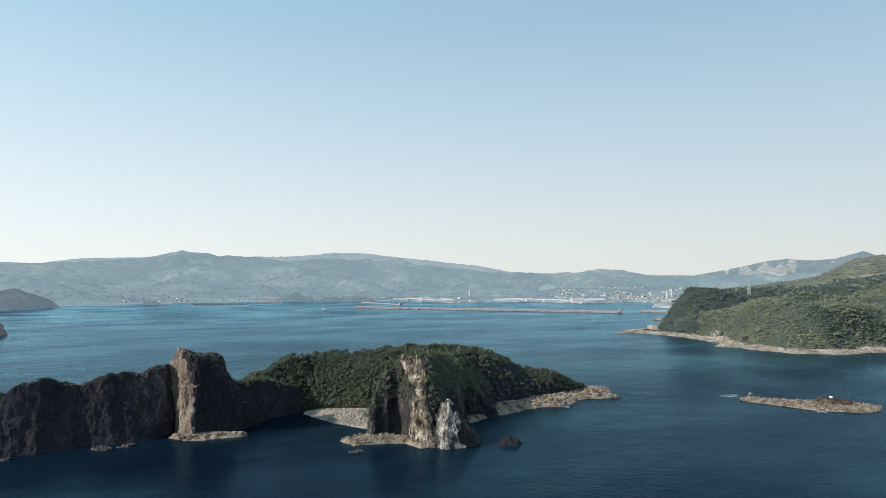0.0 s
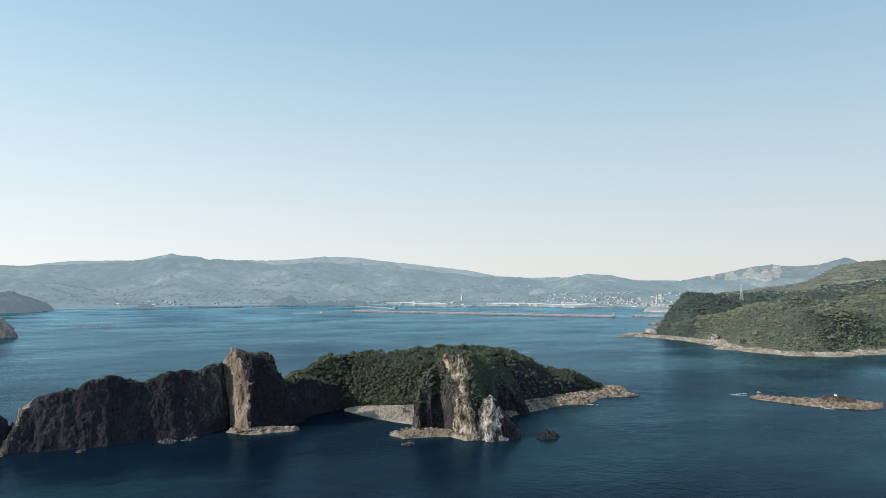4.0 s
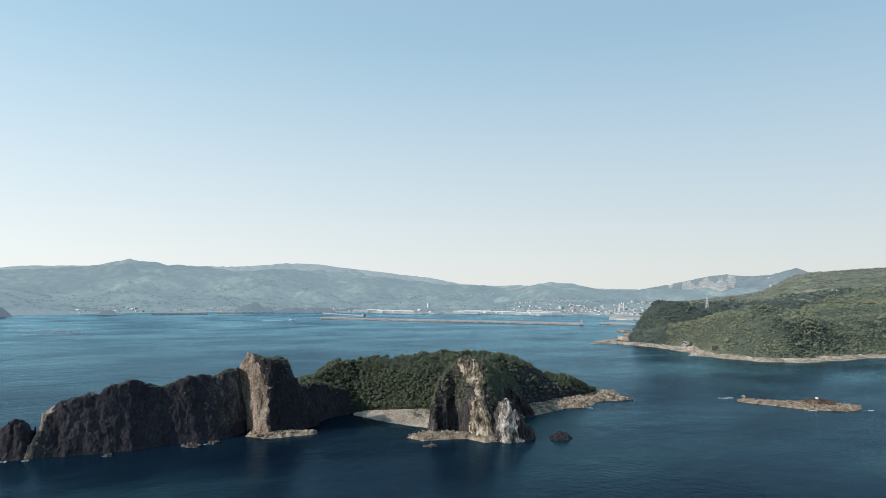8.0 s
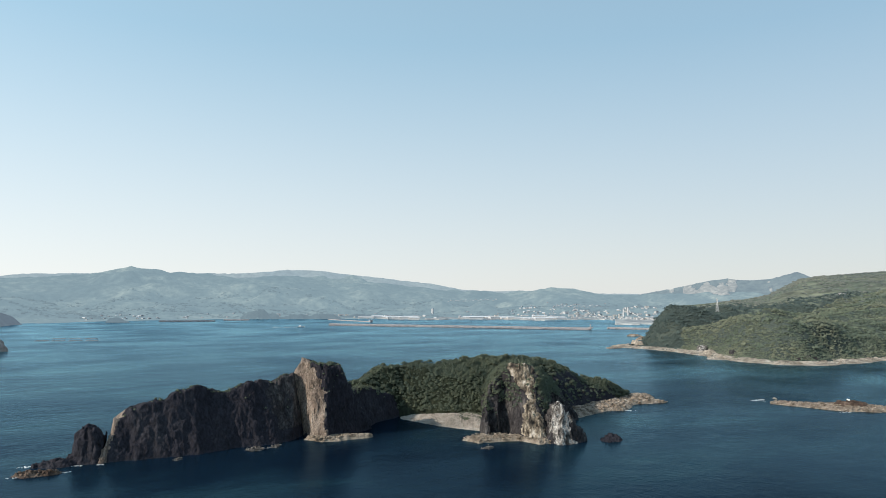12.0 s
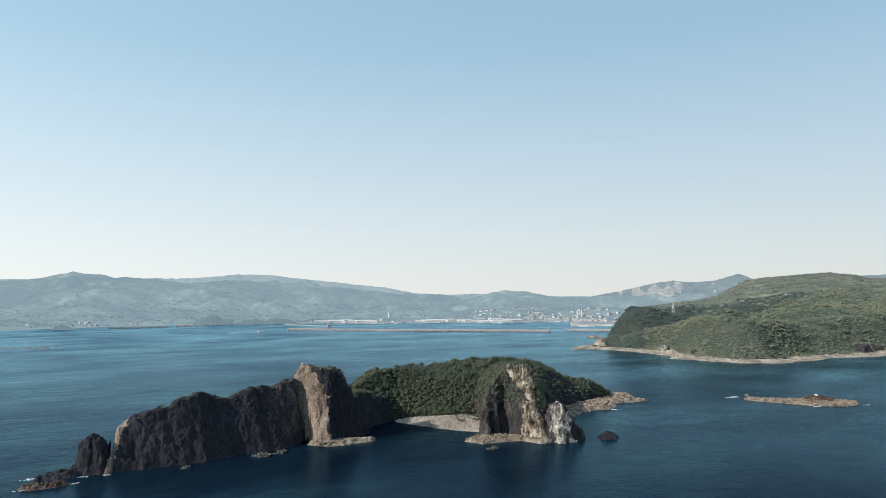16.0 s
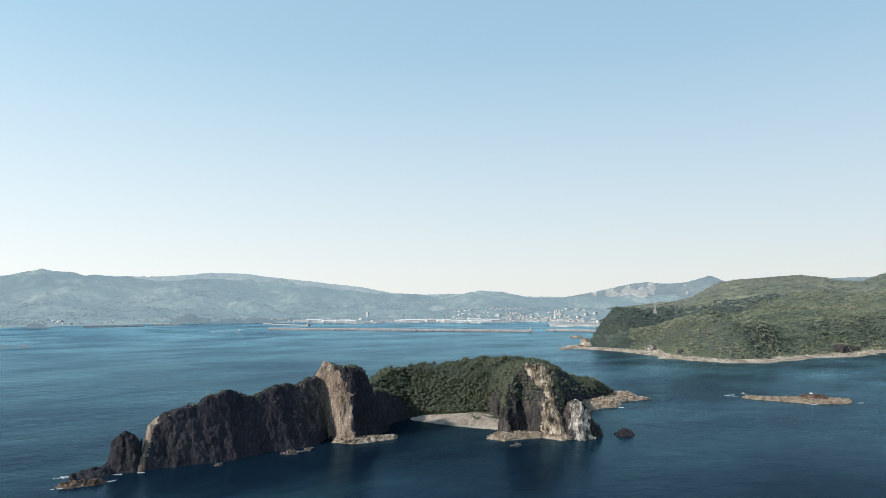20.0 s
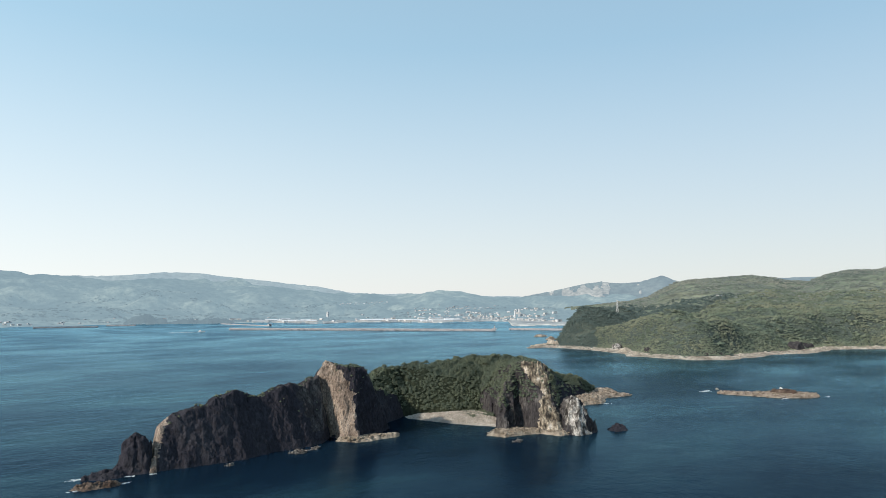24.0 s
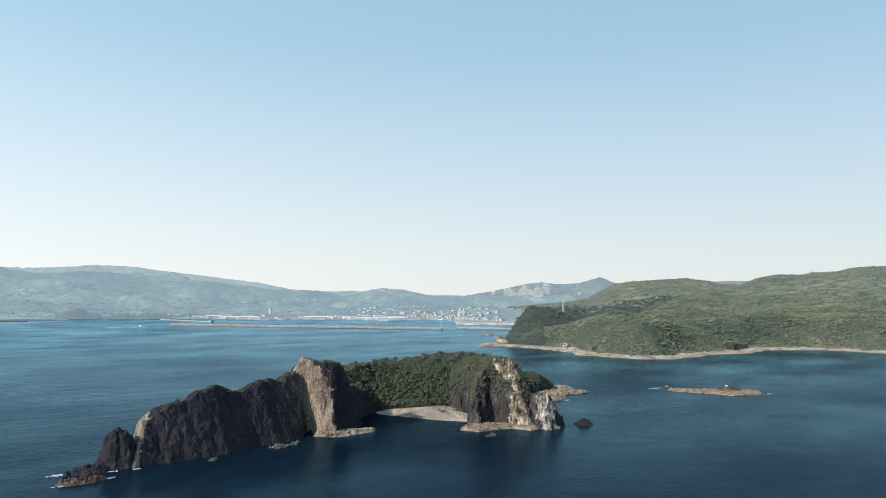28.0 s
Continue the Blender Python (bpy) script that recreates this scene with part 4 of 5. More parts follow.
def scrub():
    """Bushes along the cliff crest, on the tower's top and on the buttress."""
    r = np.random.default_rng(9)
    rows = []
    for a, b in zip(RIDGE, RIDGE[1:]):
        for _ in range(int(abs(b[0] - a[0]) * 1.6)):
            t = r.uniform()
            off = r.uniform(-1.5, 5)
            px, py = a[0] + t * (b[0] - a[0]) - off * 0.45, a[1] + t * (b[1] - a[1]) + off * 0.9
            if -108 < px < -84 or r.uniform() < 0.3:
                rows.append((px, py, float(cliff_height(np.array([px]), np.array([py]))[0]) - 0.2, r.uniform(0.5, 1.0), 0.8))
    for _ in range(260):
        px, py = r.uniform(-50, -16), r.uniform(366, 398)
        h = float(tower_height(np.array([px]), np.array([py]))[0])
        if h > 29 and px > -45 and py > 373 - (px + 49) * 0.18:
            rows.append((px, py, h + 0.1, r.uniform(0.6, 1.3), 0.9))
    for _ in range(700):
        px, py = r.uniform(49, 104), r.uniform(340, 392)
        h = float(buttress_height(np.array([px]), np.array([py]))[0])
        edge = np.interp(px, BUTTRESS_FRONT[0], BUTTRESS_FRONT[2])
        if h > 15 and py > edge + 0.5 and not (60.5 < px < 77 and py < 358):
            rows.append((px, py, h + 0.1, r.uniform(0.7, 1.6), 0.9))
    for _ in range(620):
        px, py = r.uniform(-34, 8), r.uniform(386, 432)
        h = float(neck_height(np.array([px]), np.array([py]))[0])
        q, (H,) = along(np.array([px]), np.array([py]), NECK)
        if h > 4 and q[0] > -3.2 and h > H[0] - 9:
            rows.append((px, py, h + 0.1, r.uniform(0.6, 1.5), 0.9))
    for _ in range(130):
        px, py = r.uniform(46, 66), r.uniform(392, 420)
        rows.append((px, py, max(2.5, float(hill_height(np.array([px]), np.array([py]))[0])), r.uniform(0.8, 1.8), 0.8))
    rows += drape(rock_buttress, 0.045, lambda x, y, z, u: (z > 17 + 7 * fbm(x / 5, y / 5, z / 5, 3)) & (x < np.interp(z, *RIB_LEFT) - 1) & (u > -0.2), 0.5, 1.2, 41)
    rows += drape(rock_buttress, 0.05, lambda x, y, z, u: (x > np.interp(z, *RIB_RIGHT) + 0.5 + 1.5 * fbm(x / 3, y / 3, z / 3, 2)) & (z > 17 + 4 * fbm(x / 6, y / 6, z / 6, 2)) & (u > -0.2), 0.6, 1.5, 42)
    rows += drape(rock_buttress, 0.03, lambda x, y, z, u: (u > 0.35) & (z > 10) & (fbm(x / 3, y / 3, z / 3, 2) > 0.1), 0.4, 0.9, 43)
    rows += drape(rock_tower, 0.02, lambda x, y, z, u: (u > 0.3) & (z > 8) & (x > -44) & (fbm(x / 4, y / 4, z / 4, 2) > 0.0), 0.35, 0.9, 44)
    rows += drape(cliff_wall, 0.006, lambda x, y, z, u: (u > 0.6) & (z > 14) & (fbm(x / 7, y / 7, z / 5, 2) > 0.05), 0.35, 0.8, 45)
    woods("cliff_scrub", rows, CROWNS, LEAF, "low wind-clipped bushes on the rock crests")


scrub()


def head_woods():
    rows = []
    x, y, r = scatter(270000, (390, 1500, 640, 1700), 11)
    f = inside(x, y, WOODED)
    a, R = polar(x, y)
    keep = (f > 1) & (np.hypot(x - 723.8, y - 1188.2) > 7) & (np.hypot(x - 716, y - 1172) > 10) & (np.hypot(x - 1080, y - 1292) > 22) & (R < 1750) & (r.uniform(size=len(x)) < np.clip(1.45 - R / 1600, 0.12, 1) * np.where(f > 110, 0.42, 0.6))
    x, y, f, R = x[keep], y[keep], f[keep], R[keep]
    z = land_height(x, y)
    rad = (1.25 + 2.0 * r.uniform(0, 1, len(x)) ** 2) * np.clip(R / 900, 0.9, 2.0)
    rows = np.stack([x, y, z - rad * 0.2, rad * 1.2, r.uniform(0.6, 1.0, len(x))], 1)
    # closer planting on the steep seaward slopes
    x2, y2, r2 = scatter(90000, (440, 1000, 660, 1100), 14)
    g2 = inside(x2, y2, WOODED)
    k2 = (g2 > 0) & (g2 < 45) & (r2.uniform(size=len(x2)) < 0.42)
    x2, y2 = x2[k2], y2[k2]
    rad2 = r2.uniform(0.9, 2.1, len(x2))
    rows = np.concatenate([rows, np.stack([x2, y2, land_height(x2, y2) - rad2 * 0.25, rad2 * 1.15, r2.uniform(0.75, 1.15, len(x2))], 1)])
    x, y = rows[:, 0], rows[:, 1]
    back = (y - 950 - 0.55 * (x - 540) + 18 * fbm(x / 40, y / 40, 2.0, 2)) > 0
    woods("headland_woods", rows[~back], CROWNS_FAR, LEAF_FAR, "dense green woodland covering the headland")
    woods("conifer_woods", rows[back], CROWNS_FAR, LEAF_DARK, "darker conifer woodland behind the headland point")
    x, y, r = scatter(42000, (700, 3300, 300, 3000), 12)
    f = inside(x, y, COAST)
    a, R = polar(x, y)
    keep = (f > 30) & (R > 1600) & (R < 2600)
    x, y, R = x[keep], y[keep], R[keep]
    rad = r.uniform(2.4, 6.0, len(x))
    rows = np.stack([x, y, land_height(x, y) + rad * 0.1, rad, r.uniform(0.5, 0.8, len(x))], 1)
    woods("hill_woods", rows, [clump_template(s + 60, 2) for s in range(5)], LEAF_DRY, "distant woodland and dry clearings with painted haze on the rolling hills")


head_woods()


# ---- single trees on the skyline of the island ----
def tapered(bm, p, q, r0, r1, n=6):
    p, q = Vector(p), Vector(q)
    up = (q - p).normalized()
    side = up.orthogonal().normalized()
    other = up.cross(side)
    rings = []
    for c, r in ((p, r0), (q, r1)):
        rings.append([bm.verts.new(c + r * (math.cos(2 * math.pi * i / n) * side + math.sin(2 * math.pi * i / n) * other)) for i in range(n)])
    for i in range(n):
        bm.faces.new((rings[0][i], rings[0][(i + 1) % n], rings[1][(i + 1) % n], rings[1][i]))
    bm.faces.new(rings[0][::-1])
    bm.faces.new(rings[1])


def make_tree(seed):
    r = random.Random(seed)
    tree = tagged(new("tree"), "small dark evergreen tree on the island hill", "tree", "trees on the island")
    bm = bmesh.new()
    tapered(bm, (0, 0, -0.6), (0.1, 0, 1.7), 0.16, 0.09)
    for i in range(4):
        a = i * 1.6 + r.random()
        tapered(bm, (0.08, 0, 1.0 + 0.15 * i), (math.cos(a) * 0.8, math.sin(a) * 0.8, 1.9 + 0.2 * i), 0.07, 0.03, 5)
    part("trunk", bm, BARK, tree)
    vs, fs, base = [], [], 0
    for i in range(5):
        tv, tf = CROWNS[(seed + i) % 8]
        s = r.uniform(0.75, 1.05)
        a = i * 1.3 + r.random()
        d = 0.0 if i == 0 else 0.8
        vs.append(tv * s + np.array([math.cos(a) * d, math.sin(a) * d, 2.0 + (0.6 if i == 0 else r.uniform(-0.2, 0.4))]))
        fs.append(tf + base)
        base += len(tv)
    put_mesh("crown", mesh_from("crown", np.concatenate(vs), np.concatenate(fs)), LEAF, tree)
    return tree


def skyline_trees():
    r = random.Random(4)
    kinds = [make_tree(i) for i in range(5)]
    n = 0
    for a, b in zip(HILL[1:], HILL[2:]):
        L = math.hypot(b[0] - a[0], b[1] - a[1])
        for i in range(int(L * 0.75)):
            t, off = r.random(), r.uniform(-24, 5)
            x = a[0] + t * (b[0] - a[0]) + off * 0.24
            y = a[1] + t * (b[1] - a[1]) + off
            z = float(hill_height(np.array([x]), np.array([y]))[0])
            if z < 5:
                continue
            s = r.uniform(0.7, 1.1)
            m = pose(x, y, z, 0, 0, r.uniform(0, 360)) @ Matrix.Diagonal((s, s, s, 1))
            if n < 5:
                kinds[n].matrix_basis = m
            else:
                copy_thing(kinds[n % 5], pose(x, y, z, 0, 0, r.uniform(0, 360))).scale = (s, s, s)
            n += 1


skyline_trees()


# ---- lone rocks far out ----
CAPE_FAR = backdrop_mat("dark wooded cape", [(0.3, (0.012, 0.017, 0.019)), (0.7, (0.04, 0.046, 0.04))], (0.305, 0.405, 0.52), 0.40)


STACK = rock_mat("pale pinkish stack rock", [(0.3, (0.20, 0.165, 0.15)), (0.5, (0.34, 0.29, 0.27)), (0.7, (0.48, 0.43, 0.41))], big=0.12, fine=0.6)


def far_stack_h(X, Y):
    f = inside(X, Y, [(-483, 986), (-476, 978), (-458, 981), (-446, 992), (-456, 1003), (-478, 1003)])
    return np.minimum(f * 6.5 + 1, 26 - 1.05 * np.maximum(0, X + 468))


tagged(rock_body("sea_stack", far_stack_h, (-490, -438, 972, 1012, 32), 1.0, STACK, None), "pale pinkish-brown leaning sea stack standing alone in the bay", "rock")


def islet_h(X, Y):
    f = inside(X, Y, [(-640, 2085), (-620, 2073), (-600, 2075), (-572, 2083), (-606, 2097), (-630, 2097)])
    return np.minimum(f * 1.6 + 0.5, 13)


tagged(rock_body("islet", islet_h, (-656, -562, 2060, 2110, 18), 1.6, KNOLL, None), "small dark wooded islet near the far shore", "islet")


# ---- breakwaters ----
def box_bm(sx, sy, sz, bevel=0.0, taper=1.0):
    """A block with its base at z = 0."""
    bm = bmesh.new()
    bmesh.ops.create_cube(bm, size=1)
    for v in bm.verts:
        k = taper if v.co.z > 0 else 1
        v.co = Vector((v.co.x * sx * k, v.co.y * sy * k, (v.co.z + 0.5) * sz))
    if bevel:
        bmesh.ops.bevel(bm, geom=bm.edges[:], offset=bevel, segments=1, affect="EDGES")
    return bm


def breakwater(a, b, wide, high, label, armour):
    dx, dy = b[0] - a[0], b[1] - a[1]
    L = math.hypot(dx, dy)
    ang = math.degrees(math.atan2(dy, dx))
    bw = tagged(new("breakwater"), label, "breakwater")
    n = int(L / 26)
    seg = L / n
    shared = None
    for i in range(n):
        c = (i + 0.5) / n
        if shared is None:
            bm = box_bm(seg - 0.5, wide, high + 3, 0.3)
            bmesh.ops.translate(bm, verts=bm.verts, vec=(0, 0, -3))
            ob = part("caisson", bm, CONCRETE, bw)
            shared = ob.data
        else:
            ob = put_mesh("caisson", shared, CONCRETE, bw)
        ob.matrix_basis = pose(a[0] + dx * c, a[1] + dy * c, 0.15 * math.sin(i * 2.3), 0, 0, ang)
    bm = box_bm(L, 1.6, 1.3, 0.1)
    wall = part("parapet", bm, CONCRETE, bw)
    wall.matrix_basis = pose((a[0] + b[0]) / 2 - dy / L * wide * -0.35, (a[1] + b[1]) / 2 + dx / L * wide * -0.35, high, 0, 0, ang)
    if armour:
        r = np.random.default_rng(2)
        tv, tf = ico(1)
        tv = tv * (1 + 0.5 * np.sign(np.sin(tv[:, :1] * 7)) * 0.3)
        m = int(L * 2.2)
        t, o = r.uniform(0, 1, m), r.uniform(0, 1, m)
        px = a[0] + dx * t + dy / L * (wide / 2 + o * 9)
        py = a[1] + dy * t - dx / L * (wide / 2 + o * 9)
        s = r.uniform(0.8, 1.6, m)
        pz = (1 - o) * (high - 1.0)
        v = (tv[None] * s[:, None, None] + np.stack([px, py, pz], -1)[:, None]).reshape(-1, 3)
        f = (tf[None] + (np.arange(m) * len(tv))[:, None, None]).reshape(-1, 3)
        tagged(put_mesh("armour", mesh_from("armour", v, f), CONCRETE, bw, "heaped concrete armour blocks"), kind="stuff")
    return bw


breakwater((-5, 1872), (632, 1586), 12, 4.2, "long grey concrete harbour breakwater with heaped armour blocks", True)
breakwater((700, 1640), (850, 1540), 12, 3.6, "short concrete breakwater behind the headland", True)
breakwater((-507, 2150), (-350, 2185), 8, 2.5, "low grey seawall along the far shore", False)
breakwater((-338, 2282), (-257, 2285), 8, 2.5, "low grey seawall along the far shore", False)
breakwater((0, 2360), (128, 2118), 6, 1.2, "slim concrete jetty beside the harbour mouth", False)


def beacon(x, y, z):
    b = tagged(new("harbour_beacon"), "small dark harbour beacon on the breakwater head", "beacon")
    part("base", box_bm(9, 9, 2.4, 0.2), CONCRETE, b)
    bm = bmesh.new()
    tapered(bm, (0, 0, 2.4), (0, 0, 9), 1.5, 1.1, 12)
    part("tower", bm, WALL_GREY, b)
    bm = bmesh.new()
    tapered(bm, (0, 0, 9), (0, 0, 10.6), 0.8, 0.7, 10)
    part("lantern", bm, GLASS_DARK, b)
    b.location = (x, y, z)


beacon(630, 1587, 4.2)


# ---- pylon ----
def pylon(x, y, z, h):
    p = tagged(new("lattice_pylon"), "grey steel lattice power pylon standing in the woods", "pylon")
    w0, w1 = 3.2, 0.7

    def leg(sx, sy, k):
        w = w0 + (w1 - w0) * min(1, k / 0.8)
        return Vector((sx * w, sy * w, h * k))
    for sx in (-1, 1):
        for sy in (-1, 1):
            bm = bmesh.new()
            tapered(bm, leg(sx, sy, 0), leg(sx, sy, 1), 0.26, 0.18, 4)
            part("leg", bm, STEEL, p)
    levels = [0, 0.18, 0.34, 0.48, 0.6, 0.7, 0.8, 0.9, 1.0]
    for lo, hi in zip(levels, levels[1:]):
        bm = bmesh.new()
        c = [(-1, -1), (1, -1), (1, 1), (-1, 1)]
        for i in range(4):
            a, b = c[i], c[(i + 1) % 4]
            tapered(bm, leg(*a, lo), leg(*b, hi), 0.09, 0.09, 4)
            tapered(bm, leg(*b, lo), leg(*a, hi), 0.09, 0.09, 4)
        part("bracing", bm, STEEL, p)
    for k, arm in ((0.76, 4.6), (0.86, 4.2), (0.96, 3.6)):
        for s in (-1, 1):
            bm = bmesh.new()
            tapered(bm, (0, 0, h * k + 0.8), (s * arm, 0, h * k), 0.12, 0.07, 4)
            tapered(bm, (0, 0, h * k - 0.5), (s * arm, 0, h * k), 0.12, 0.07, 4)
            arm_ob = part("crossarm", bm, STEEL, p)
            bm = bmesh.new()
            tapered(bm, (s * arm, 0, h * k), (s * arm, 0, h * k - 1.4), 0.12, 0.12, 6)
            part("insulator", bm, GLASS_DARK, arm_ob)
    p.matrix_basis = pose(x, y, z, 0, 0, 35)


pylon_z = float(land_height(np.array([723.8]), np.array([1188.2]))[0]) - 1
pylon(723.8, 1188.2, pylon_z, 78.6 - pylon_z)


# ---- the harbour town ----
def gable(lx, ly, h, rise):
    """Pitched roof on a lx by ly plan, its eaves at height h, with overhang."""
    bm = bmesh.new()
    o = 0.5
    X, Y = lx / 2 + o, ly / 2 + o
    lo = [bm.verts.new(p) for p in ((-X, -Y, h), (X, -Y, h), (X, Y, h), (-X, Y, h))]
    hi = [bm.verts.new(p) for p in ((-X, 0, h + rise), (X, 0, h + rise))]
    for f in ((lo[0], lo[1], hi[1], hi[0]), (lo[2], lo[3], hi[0], hi[1]), (lo[1], lo[2], hi[1]), (lo[3], lo[0], hi[0]), (lo[3], lo[2], lo[1], lo[0])):
        bm.faces.new(f)
    return bm


def building(kind, name, lx, ly, h, rise, wall, roof, label, group):
    b = tagged(new(name), label, kind, group)
    part("wall", box_bm(lx, ly, h), wall, b)
    if rise:
        part("roof", gable(lx, ly, h - 0.02, rise), roof, b)
    else:
        bm = box_bm(lx + 0.6, ly + 0.6, 0.7)
        bmesh.ops.translate(bm, verts=bm.verts, vec=(0, 0, h))
        part("roof", bm, roof, b)
    rows = 0 if lx > 30 else max(1, int(h / 3.2))
    for k in range(rows):
        bm = box_bm(lx * 0.4, 0.3, 0.9)
        bmesh.ops.translate(bm, verts=bm.verts, vec=(0, -ly / 2 - 0.05, 1.2 + 3.1 * k))
        part("window_band", bm, GLASS_DARK, b)
    return b


def town():
    r = random.Random(21)
    G = "buildings of the harbour town"
    kinds = [
        [building("house", "house", 11, 9, 4.4, 2.0, WALL_WHITE, ROOF_GREY, "white house with a grey pitched roof in the harbour town", G),
         building("house", "house", 12, 9, 4.4, 2.2, WALL_CREAM, ROOF_WHITE, "cream house with a pale roof in the harbour town", G),
         building("house", "house", 10, 8, 4.6, 2.0, WALL_GREY, ROOF_GREY, "grey house with a pitched roof in the harbour town", G)],
        [building("warehouse", "warehouse", 56, 22, 5.2, 1.6, WALL_WHITE, ROOF_WHITE, "long white harbour warehouse with a pale metal roof", G),
         building("warehouse", "warehouse", 38, 18, 4.8, 1.5, WALL_CREAM, ROOF_WHITE, "cream harbour shed with a pale metal roof", G)],
        [building("block", "apartment_block", 20, 12, 9, 0, WALL_WHITE, ROOF_GREY, "white flat-roofed town block of several storeys", G),
         building("block", "apartment_block", 15, 11, 8, 0, WALL_CREAM, ROOF_GREY, "cream flat-roofed town block of several storeys", G)],
    ]
    first = set()

    def place(kind, i, az, R, turn, size=1.0):
        a = radians(az)
        x, y = CX + R * math.sin(a), CY + R * math.cos(a)
        z = float(coast_hills_z(np.array([x]), np.array([y]))[0])
        m = pose(x, y, max(z, 1.0) - 0.3, 0, 0, turn)
        if (kind, i) in first:
            copy_thing(kinds[kind][i], m).scale = (size, size, size)
        else:
            kinds[kind][i].matrix_basis = m
            first.add((kind, i))

    def front(az):
        return float(table(az, FAR_SHORE)) + 30 * float(fbm(az / 1.3, 0.3, 0.0, 3))
    # sheds and warehouses along the quays
    for az0, az1, step in ((4.3, 8.6, 0.55), (12.6, 20.4, 0.5)):
        az = az0
        while az < az1:
            place(1, r.randrange(2), az, front(az) + r.uniform(34, 60), r.uniform(-8, 8), r.uniform(0.8, 1.25))
            if r.random() < 0.6:
                place(1, r.randrange(2), az + 0.2, front(az) + r.uniform(95, 150), r.uniform(-8, 8), r.uniform(0.7, 1.0))
            az += step * r.uniform(0.7, 1.3)
    place(2, 0, 8.5, 2460, 0)
    place(2, 1, 15.3, 2600, 0, 1.3)
    # blocks crowding the harbour head
    for _ in range(58):
        az = r.uniform(20.8, 29.5)
        place(2, r.randrange(2), az, front(az) + r.uniform(50, 330), r.uniform(-20, 20), r.uniform(0.6, 1.05))
    for _ in range(170):
        az = r.triangular(9, 29.5, 27)
        place(0, r.randrange(3), az, front(az) + 60 + 330 * r.random() ** 1.4, r.uniform(0, 180), r.uniform(0.6, 0.95))
    for _ in range(70):
        az = r.uniform(-18, 6)
        place(0, 2 if r.random() < 0.6 else r.randrange(3), az, front(az) + 40 + 190 * r.random() ** 1.5, r.uniform(0, 180), r.uniform(0.55, 0.9))
    for _ in range(24):
        place(0, 2, r.gauss(21, 1.5), r.uniform(3050, 3250), r.uniform(0, 180), 0.7)

    # rows of houses climbing the slope behind the harbour
    Rs = np.arange(2600, 4000, 10.0)

    def climb(az, z):
        a = radians(az)
        zs = coast_hills_z(CX + Rs * math.sin(a), CY + Rs * math.cos(a))
        return float(Rs[np.argmax(zs > z)]) if (zs > z).any() else 3400.0
    for i in range(20):
        az = 11.2 + 4.0 * i / 19
        place(0, i % 3, az, climb(az, 60 + 5 * (i % 2) + 6 * i / 19), r.uniform(-15, 15), 0.6)
    for i in range(22):
        az = 20.3 + 3.6 * i / 21
        place(0, i % 3, az, climb(az, 40 + 4 * (i % 3)), r.uniform(-15, 15), 0.6)
    place(2, 0, 2.2, 2620, 5)
    place(2, 1, 2.7, 2640, -8)
    # two pale buildings high on the headland
    for x, y, k in ((1076, 1296, 0), (1092, 1290, 1)):
        copy_thing(kinds[2][k], pose(x, y, float(land_height(np.array([x]), np.array([y]))[0]) - 1.0, 0, 0, 35))
    # shed at the end of the jetty
    copy_thing(kinds[0][2], pose(126, 2122, 1.2, 0, 0, 30))


town()


def apron_z(X, Y):
    a, R = polar(X, Y)
    d = R - table(a, FAR_SHORE) - 30 * fbm(a / 1.3, 0.3, 0.0, 3)
    on = (d > -6) & (d < 120 + 60 * fbm(a / 0.8, 2.0, 0.0, 3)) & (fbm(a / 0.35, R / 60, 1.0, 3) > -0.35)
    return np.where(on, np.maximum(coast_hills_z(X, Y), 2.0) + 1.2, -20)


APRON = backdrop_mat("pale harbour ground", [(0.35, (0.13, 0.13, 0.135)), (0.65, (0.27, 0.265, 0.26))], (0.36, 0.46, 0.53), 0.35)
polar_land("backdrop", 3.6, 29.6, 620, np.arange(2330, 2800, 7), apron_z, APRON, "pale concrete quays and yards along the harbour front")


def yard_z(X, Y):
    a, R = polar(X, Y)
    edge = 2110 + 60 * (fbm(a / 0.7, 4.0, 0.0, 2) > 0.1)
    return np.where((a > 25.1) & (R > edge) & (R < 2640), 4.0 + 0.3 * fbm(X / 30, Y / 30, 1.0, 2), -20)


polar_land("backdrop", 24.8, 31, 160, np.arange(2090, 2660, 8), yard_z, APRON, "broad pale concrete quay reaching into the harbour")


def town_trees():
    """Hedges, gardens and groves among the houses."""
    r = np.random.default_rng(51)
    n = 9000
    az, R = np.radians(r.uniform(-24, 29.5, n)), 2300 + 1000 * r.uniform(0, 1, n)
    x, y = CX + R * np.sin(az), CY + R * np.cos(az)
    z = coast_hills_z(x, y)
    ok = (z > 3) & (fbm(x / 90, y / 45, 3.0, 3) > 0.12)
    x, y, z = x[ok], y[ok], z[ok]
    rad = r.uniform(3, 8, len(x))
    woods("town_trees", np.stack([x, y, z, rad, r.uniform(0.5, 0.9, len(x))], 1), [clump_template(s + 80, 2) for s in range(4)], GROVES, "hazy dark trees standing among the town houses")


def silo(az, R, h, rad, name, label):
    a = radians(az)
    x, y = CX + R * math.sin(a), CY + R * math.cos(a)
    s = tagged(new(name), label, "tower")
    bm = bmesh.new()
    tapered(bm, (0, 0, -2), (0, 0, h), rad, rad, 14)
    part("shaft", bm, WALL_WHITE, s)
    bm = bmesh.new()
    tapered(bm, (0, 0, h), (0, 0, h + 2.5), rad * 1.15, rad * 0.5, 14)
    part("cap", bm, ROOF_GREY, s)
    s.location = (x, y, float(coast_hills_z(np.array([x]), np.array([y]))[0]))


town_trees()
